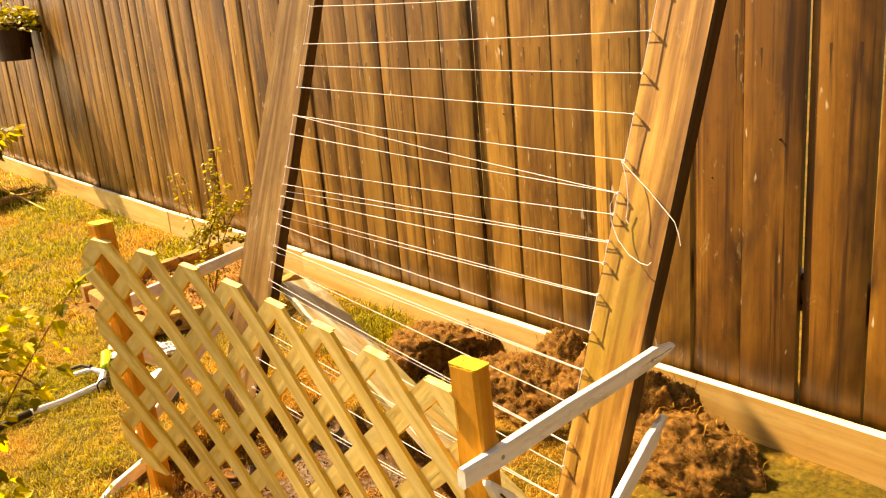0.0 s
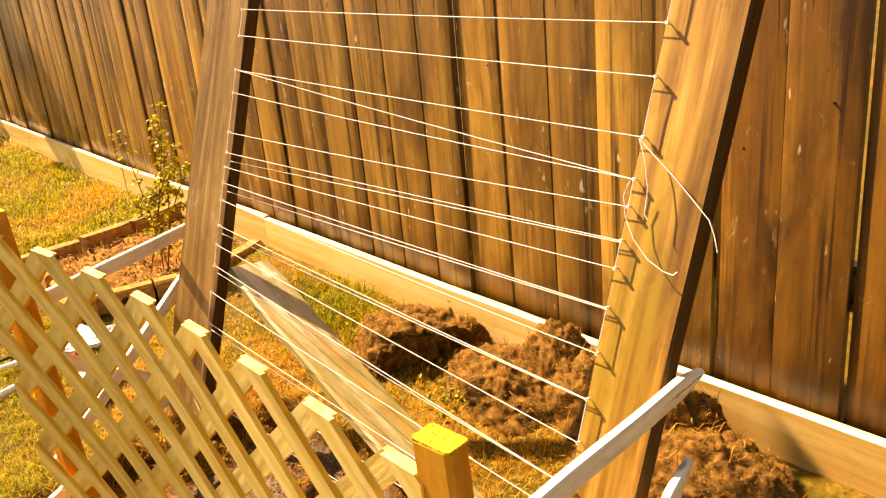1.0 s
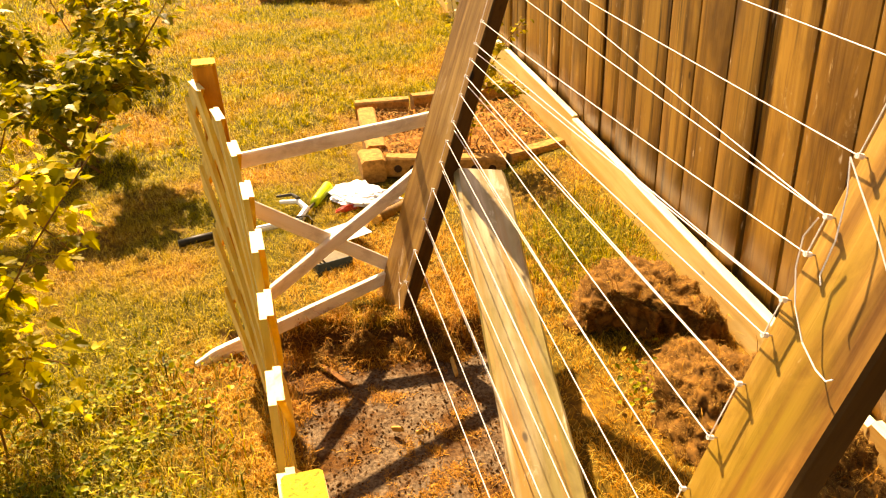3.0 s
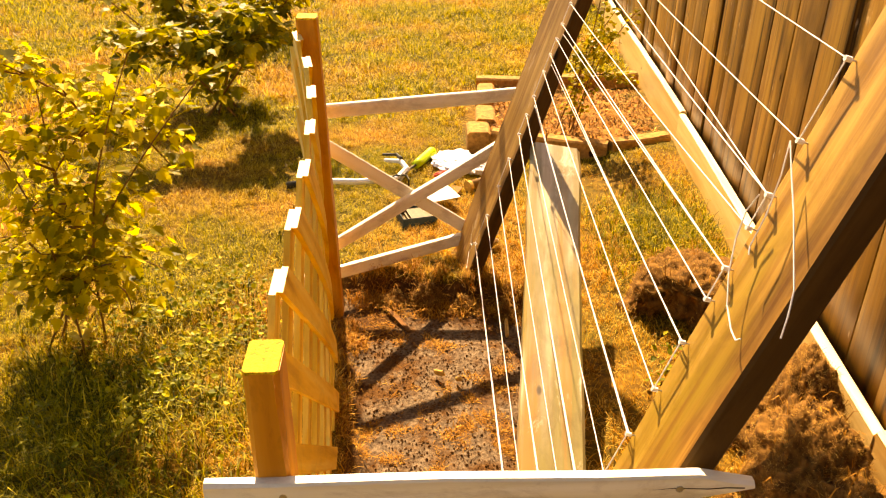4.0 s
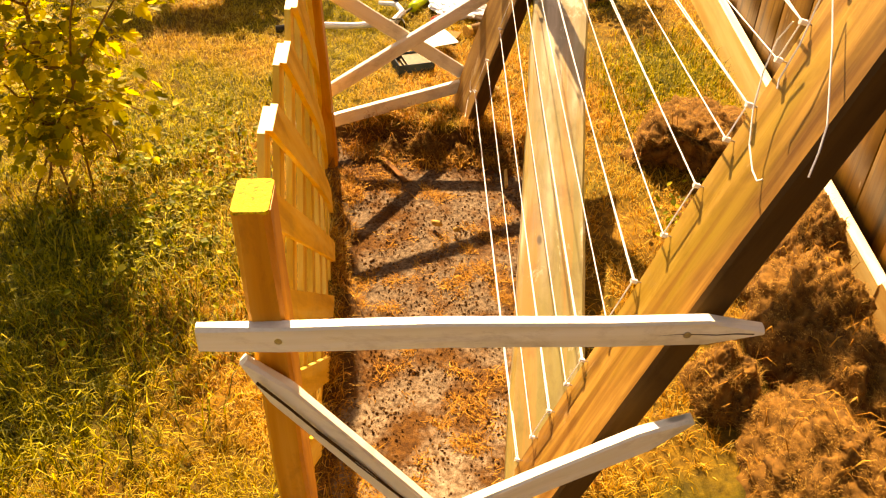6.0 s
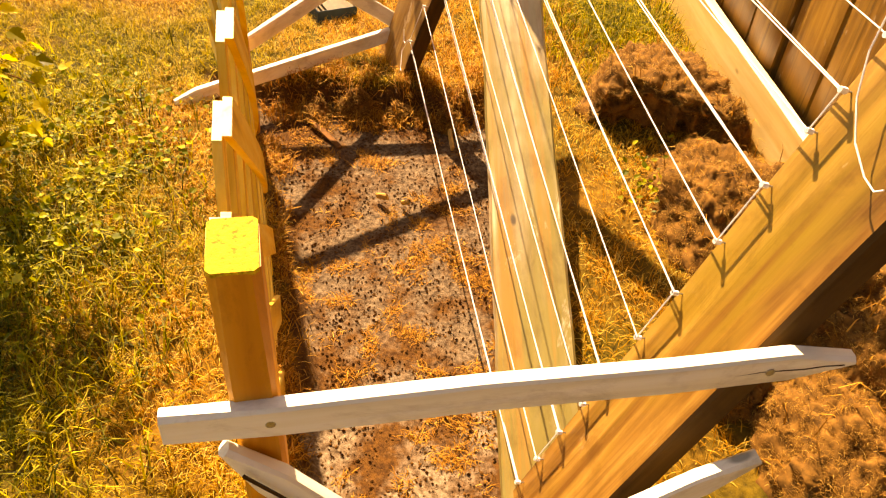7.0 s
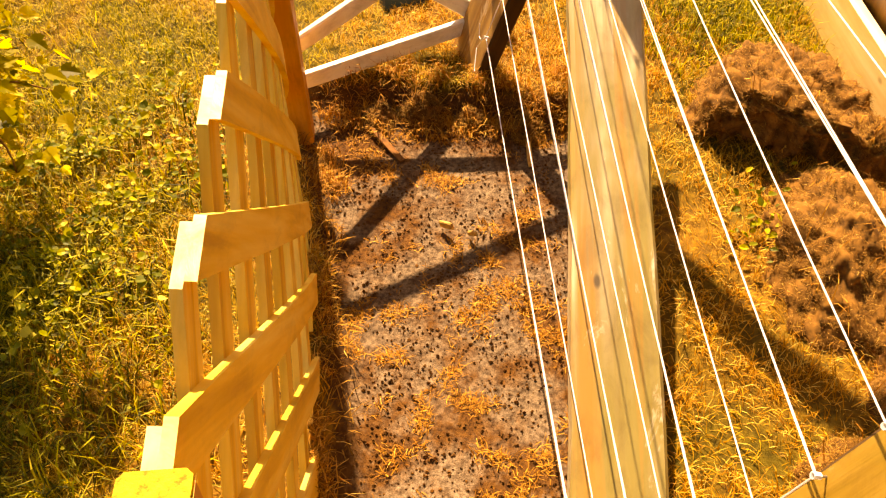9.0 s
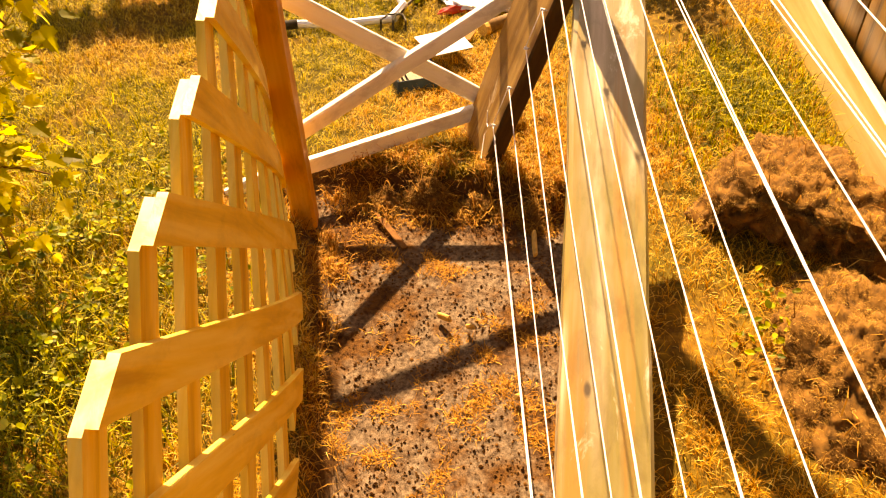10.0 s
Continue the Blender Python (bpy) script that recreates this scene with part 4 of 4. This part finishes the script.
tips = [(-5.92 + rr.uniform(-0.12, 0.12), -1.05 + rr.uniform(-0.2, 0.2), rr.uniform(0.12, 0.3)) for _ in range(9)]
bush("strap_leaf_plant", (-5.93, -1.04, 0.02), tips, "pale yellow-green strap-leaved plant at the corner of the brick bed", CURRANT, OVAL, 0.11, 12, 46, 0.003, 0.1, 0.03, 0.1, "plant")

branch = thing("stick", (-5.773, -0.315, 0.03), "thin pale bare stick lying on the lawn near the fence", "stick")
part("twig", tube([(-6.545, -0.334, 0.045), (-5.773, -0.315, 0.045), (-5.047, -0.327, 0.045)], 0.008, 6, True, 0.6), CHIP, branch)

# ---- hanging pot ----
PX, PY = -5.71, -0.165
pot = thing("hanging_pot", (PX, PY, 1.04), "dark plastic flower pot with green plant hanging before the fence", "flower pot")
bm = bmesh.new()
bmesh.ops.create_cone(bm, cap_ends=True, segments=32, radius1=0.82, radius2=1.0, depth=0.25)
bmesh.ops.bevel(bm, geom=[e for e in bm.edges if e.verts[0].co.z < 0 and e.verts[1].co.z < 0], offset=0.10, segments=2, affect="EDGES")
for v in bm.verts:
    v.co = Vector((PX + 0.25 * v.co.x, PY + 0.135 * v.co.y, 1.166 + v.co.z))
container = part("container", bm, POT, pot)
ring = [2 * math.pi * k / 28 for k in range(29)]
part("rim", tube([(PX + 0.253 * math.cos(a), PY + 0.138 * math.sin(a), 1.288) for a in ring], 0.011, 6, False), POT, container)
for a in (0.4, 2.5, 4.6):
    part("wire", tube([(PX + 0.25 * math.cos(a), PY + 0.135 * math.sin(a), 1.29), (PX, PY, 1.72)], 0.002, 5), IRON, pot)
part("bracket", tube([(PX, -0.005, 1.55), (PX, -0.02, 1.74), (PX, -0.12, 1.78), (PX, PY, 1.73)], 0.006, 6), IRON, pot)
spots = []
for _ in range(420):
    a, q = rr.uniform(0, 6.283), rr.random() ** 0.5
    p = (PX + 0.33 * q * math.cos(a), min(-0.03, PY + 0.20 * q * math.sin(a)), 1.29 + rr.uniform(0.0, 0.15) * (1.15 - q * 0.8) - (0.05 if q > 0.85 else 0))
    spots.append((p, (math.cos(a), math.sin(a), rr.uniform(-0.4, 0.6)), rr.uniform(0.035, 0.07)))
part("foliage", leaves(spots, OVAL, 9), ROSE_LEAF, pot)

# ---- tools and litter on the lawn ----
fork = thing("hand_cultivator", tuple(ground_at(-1.86, -0.93)), "garden hand cultivator with lime green handle and dark prongs", "garden tool")
h0, h1 = ground_at(-1.990, -0.895, 0.022), ground_at(-1.855, -0.942, 0.020)
part("handle", tube([h0, h0.lerp(h1, 0.05), h0.lerp(h1, 0.4), h0.lerp(h1, 0.8), h1], 0.019, 10, True, 0.75), LIME, fork, "lime green grip", smooth=True)
s1 = ground_at(-1.750, -0.972, 0.028)
part("shaft", tube([h1, h1.lerp(s1, 0.5) + Vector((0, 0, 0.004)), s1], 0.0045, 7), IRON, fork)
for dy in (-0.035, 0.0, 0.035):
    e = s1 + Vector((0.045, dy * 0.9 - 0.01, 0.004))
    part("prong", tube([s1, s1.lerp(e, 0.6) + Vector((0, 0, 0.008)), e, e + Vector((0.012, 0, -0.024))], 0.003, 6), IRON, fork)


def crumpled(cx, cy, rx, ry, h, rot, seed, n=16):
    bm = bmesh.new()
    bmesh.ops.create_uvsphere(bm, u_segments=n, v_segments=n // 2, radius=1)
    c, s = math.cos(rot), math.sin(rot)
    for v in bm.verts:
        k = v.co * 2.2 + Vector((seed, 0, 0))
        f = 1 + 0.28 * noise.noise(k) + 0.20 * noise.noise(k * 2.5) + 0.16 * noise.noise(k * 6.0)
        x, y = v.co.x * rx * f, v.co.y * ry * f
        v.co = ground_at(cx, cy) + Vector((c * x - s * y, s * x + c * y, max(0.002, h * 0.5 + v.co.z * h * 0.5 * f)))
    return bm


bag = thing("plastic_bag", tuple(ground_at(-1.97, -0.82)), "white plastic bag with a red printed edge lying on the lawn", "bag")
part("sack", crumpled(-1.905, -0.805, 0.100, 0.082, 0.036, 0.5, 3, 44), PAPER, bag)
part("printed_edge", crumpled(-1.822, -0.825, 0.014, 0.060, 0.024, 0.45, 5), RED, bag, "red print")
wrap = thing("paper_wrapper", tuple(ground_at(-1.86, -0.715)), "crumpled white paper wrapper lying on the lawn", "wrapper")
part("sheet", crumpled(-1.865, -0.725, 0.065, 0.04, 0.045, 1.2, 8, 40), PAPER, wrap)

tray = thing("plastic_tray", tuple(ground_at(-1.48, -0.92)), "small dark blue-grey plastic tray on the lawn", "tray")
tm = Matrix.Translation(ground_at(-1.465, -0.905, -0.006)) @ pose(0, 0, 0, 0, 0, 22) @ Matrix.Scale(0.85, 4)
for a, b, w in (((-0.05, -0.06, 0.02), (0.05, -0.06, 0.02), 0), ((-0.05, 0.06, 0.02), (0.05, 0.06, 0.02), 0), ((-0.05, -0.06, 0.02), (-0.05, 0.06, 0.02), 1), ((0.05, -0.06, 0.02), (0.05, 0.06, 0.02), 1)):
    part("side", beam(0.04, 0.004, (Vector(b) - Vector(a)).length, 0.001, 2, 0.0005), BLUE, tray, m=tm @ along(a, b, (0, 0, 1)))
part("base", beam(0.118, 0.004, 0.098, 0.001, 2, 0.0005), BLUE, tray, m=tm @ along((-0.049, 0, 0.004), (0.049, 0, 0.004), (0, 1, 0)))
for k in range(3):
    part("packet", beam(0.088, 0.007, 0.09, 0.001, 2, 0.001), IRON, tray, m=tm @ along((-0.045, 0.008 * k, 0.012 + 0.009 * k), (0.045, 0.008 * k, 0.012 + 0.009 * k), (0, 1, 0)))
leaflet = thing("paper_sheet", tuple(ground_at(-1.56, -0.85)), "white paper sheet lying on the plastic tray", "paper")
part("sheet", beam(0.108, 0.0016, 0.108, 0.0005, 5, 0.003, seed=4), PAPER, leaflet, m=along(tuple(ground_at(-1.530, -0.822, 0.046)), tuple(ground_at(-1.625, -0.872, 0.040)), (0.45, -0.89, 0)))
card = thing("cardboard_piece", tuple(ground_at(-1.66, -0.80)), "small orange-brown cardboard piece on the lawn", "cardboard")
part("sheet", beam(0.04, 0.002, 0.06, 0.0005, 3, 0.002, seed=7), CARD, card, m=along(tuple(ground_at(-1.640, -0.805, 0.018)), tuple(ground_at(-1.725, -0.785, 0.018)), (0.2, 1, 0)))

shears = thing("garden_shears", tuple(ground_at(-1.70, -1.17)), "white steel garden shears with a black rubber grip on the lawn", "garden tool")
part("grip", tube([ground_at(-1.650, -1.345, 0.017), ground_at(-1.668, -1.29, 0.018), ground_at(-1.690, -1.225, 0.018)], 0.012, 10), BLACK, shears, "black rubber grip", smooth=True)
part("bar", tube([ground_at(-1.690, -1.225, 0.018), ground_at(-1.715, -1.12, 0.018), ground_at(-1.745, -0.99, 0.02)], 0.010, 8), WHITE_STEEL, shears)
part("blade", tube([ground_at(-1.745, -0.99, 0.02), ground_at(-1.79, -0.965, 0.03), ground_at(-1.84, -0.99, 0.035), ground_at(-1.868, -1.05, 0.03)], 0.014, 8, True, 0.45), WHITE_STEEL, shears)
part("hook", tube([ground_at(-1.84, -0.99, 0.045), ground_at(-1.88, -1.01, 0.045), ground_at(-1.89, -1.06, 0.04)], 0.007, 7, True, 0.6), BLACK, shears)

pipe = thing("cardboard_tube", tuple(ground_at(-1.78, -0.70)), "brown tube with a yellow end lying on the lawn", "tube")
p0, p1 = ground_at(-1.705, -0.755, 0.016), ground_at(-1.860, -0.595, 0.018)
part("body", tube([p0, p0.lerp(p1, 0.5), p1], 0.018, 12), TUBE, pipe, smooth=True)
part("end_ring", tube([p0.lerp(p1, -0.01), p0.lerp(p1, 0.05)], 0.019, 12), CHIP, pipe, "yellow ring")

# ---- in the trench ----
CEDAR_OLD = plain("old_brown_wood", (0.22, 0.10, 0.03), 0.8, 0, 120, 0.4, 0.4)
stick = thing("wood_sliver", (-0.98, -0.905, -0.055), "thin brown wooden sliver lying in the trench", "stick")
part("sliver", beam(0.013, 0.004, 0.115, 0.001, 4, 0.002, 0.03, 3), CEDAR_OLD, stick, m=along((-0.945, -0.875, -0.062), (-1.035, -0.945, -0.050), (0.6, -0.75, 0.0)))
for (x, y), (dx, dy), w in (((-0.765, -0.797), (0.02, 0.022), 0.014), ((-0.742, -0.748), (0.012, 0.014), 0.010), ((-0.60, -0.66), (0.012, -0.006), 0.008), ((-0.935, -0.630), (-0.055, -0.003), 0.014)):
    c = thing("wood_chip", (x, y, -0.06), "pale wood chip lying in the sandy trench", "wood chip", "wood chips")
    part("chip", beam(w, 0.006, math.hypot(dx, dy), 0.0015, 3, 0.003, seed=x * 9), CHIP, c, m=along((x, y, -0.054), (x + dx, y + dy, -0.042), (dy, -dx, 0.2)))

trench = lambda x, y, r: pit_mask(x, y) > 0.55
r = np.random.default_rng(50)


def blotches(x, y, s, k):
    return np.array([noise.noise(Vector((a * s, b * s, k))) for a, b in zip(x.tolist(), y.tolist())])


x, y = scatter(30000, -1.14, 0.35, -1.1, -0.5, lambda x, y, q: (pit_mask(x, y) > 0.4) & (blotches(x, y, 11, 3.0) + 0.6 * blotches(x, y, 30, 1.0) > q.uniform(-0.6, 0.6, len(x))), 51)
v, f = [], []
for px, py in zip(x, y):
    s = 0.0006 + 0.0027 * r.random() ** 2.4
    z = float(ground_z(np.array([px]), np.array([py]))[0])
    o = len(v)
    q = r.uniform(0.6, 1.4, 6) * s
    v += [(px + q[0], py, z + s * 0.5), (px, py + q[1], z + s * 0.5), (px - q[2], py, z + s * 0.5), (px, py - q[3], z + s * 0.5), (px, py, z + q[4] * 1.5), (px, py, z - s)]
    f += [(o, o + 1, o + 4), (o + 1, o + 2, o + 4), (o + 2, o + 3, o + 4), (o + 3, o, o + 4)]
tagged(part("soil_crumbs", (v, [], f), CRUMB), "dark soil crumbs scattered in the sandy trench", "soil", kind="stuff")
x, y = scatter(110000, -1.14, 0.4, -1.1, -0.5, lambda x, y, q: (pit_mask(x, y) > 0.3) & (blotches(x, y, 8, 7.0) + 0.9 * blotches(x, y, 24, 5.0) > q.uniform(0.10, 0.60, len(x))), 52)
tagged(part("straw", blades(x, y, 0.0155, 0.0011, 1.1, 53, ground_z(x, y) + 0.003, 0.25), STRAW), "dry straw litter in the trench", "straw", kind="stuff")

# tufts and torn turf round the trench
rim = lambda x, y, q: (pit_mask(x, y) > 0.02) & (pit_mask(x, y) < 0.8)
x, y = scatter(17000, -1.3, 0.5, -1.15, -0.42, rim, 54)
tagged(part("turf_fringe", blades(x, y, 0.040, 0.0015, 0.95, 55, ground_z(x, y) + 0.004, 0.5), ROOT), "torn turf fringe of roots and dry grass round the trench", "turf", kind="stuff")
x, y = scatter(20000, -2.0, -1.05, -0.42, -0.05, lambda x, y, q: q.uniform(0, 1, len(x)) < 0.9 * np.exp(-((x + 1.34) / 0.17) ** 2 - ((y + 0.20) / 0.13) ** 2), 56)
tagged(part("tall_grass", blades(x, y, 0.055, 0.0022, 0.7, 57, None, 0.9), LUSH), "taller green grass beside the kickboard", "grass", kind="stuff")
spots = []
for _ in range(90):
    a, px, py = rr.uniform(0, 6.28), rr.gauss(-0.66, 0.050), rr.gauss(-0.275, 0.030)
    spots.append((ground_at(px, py, rr.uniform(0.012, 0.045)), (math.cos(a), math.sin(a), rr.uniform(-0.6, 0.9)), rr.uniform(0.008, 0.017)))
tagged(part("weeds", leaves(spots, OVAL, 58), CLOVER), "small green weeds among dry grass", "weeds", kind="stuff")
tx, ty = [], []
for _ in range(130):
    px, py = rr.choice(((rr.uniform(-1.17, -1.02), rr.uniform(-1.04, -0.55)), (rr.uniform(-1.17, -1.02), rr.uniform(-1.04, -0.55)), (rr.uniform(-1.0, 0.2), None)))
    py = -0.925 - 0.10 * (0.08 - px) + rr.uniform(-0.015, 0.025) if py is None else py
    for _ in range(26):
        tx.append(px + rr.gauss(0, 0.009))
        ty.append(py + rr.gauss(0, 0.009))
for _ in range(70):
    tx.append(rr.gauss(-0.867, 0.016))
    ty.append(rr.gauss(-0.990, 0.014))
tx, ty = np.array(tx), np.array(ty)
tagged(part("straw_tufts", blades(tx, ty, 0.045, 0.0016, 0.75, 71, ground_z(tx, ty), 0.9), STRAW), "pale dry straw tufts along the trench edge", "straw", kind="stuff")
x, y = scatter(60000, -1.9, 0.5, -2.1, -1.08, lambda x, y, q: q.uniform(0, 1, len(x)) < 0.85 * np.exp(-((x + 0.42) / 0.46) ** 2 - ((y + 1.46) / 0.27) ** 2), 60)
tagged(part("long_grass", blades(x, y, 0.070, 0.0024, 0.75, 61, None, 0.8), LUSH), "long green grass under the currant bush", "grass", kind="stuff")
spots = []
x, y = scatter(12000, -1.5, -0.2, -1.80, -1.10, lambda x, y, q: (q.uniform(0, 1, len(x)) < 0.9 * np.exp(-((x + 0.74) / 0.27) ** 2 - ((y + 1.38) / 0.16) ** 2)) & (clumps(x, y, 14.0) > 0.3), 62)
for px, py in zip(x, y):
    a = rr.uniform(0, 6.28)
    spots.append((ground_at(px, py, rr.uniform(0.015, 0.05)), (math.cos(a), math.sin(a), rr.uniform(-0.5, 0.9)), 0.005 + 0.011 * rr.random() ** 1.8))
tagged(part("clover", leaves(spots, ROUND, 63), CLOVER), "patch of broad green clover leaves in the lawn", "clover", kind="stuff")
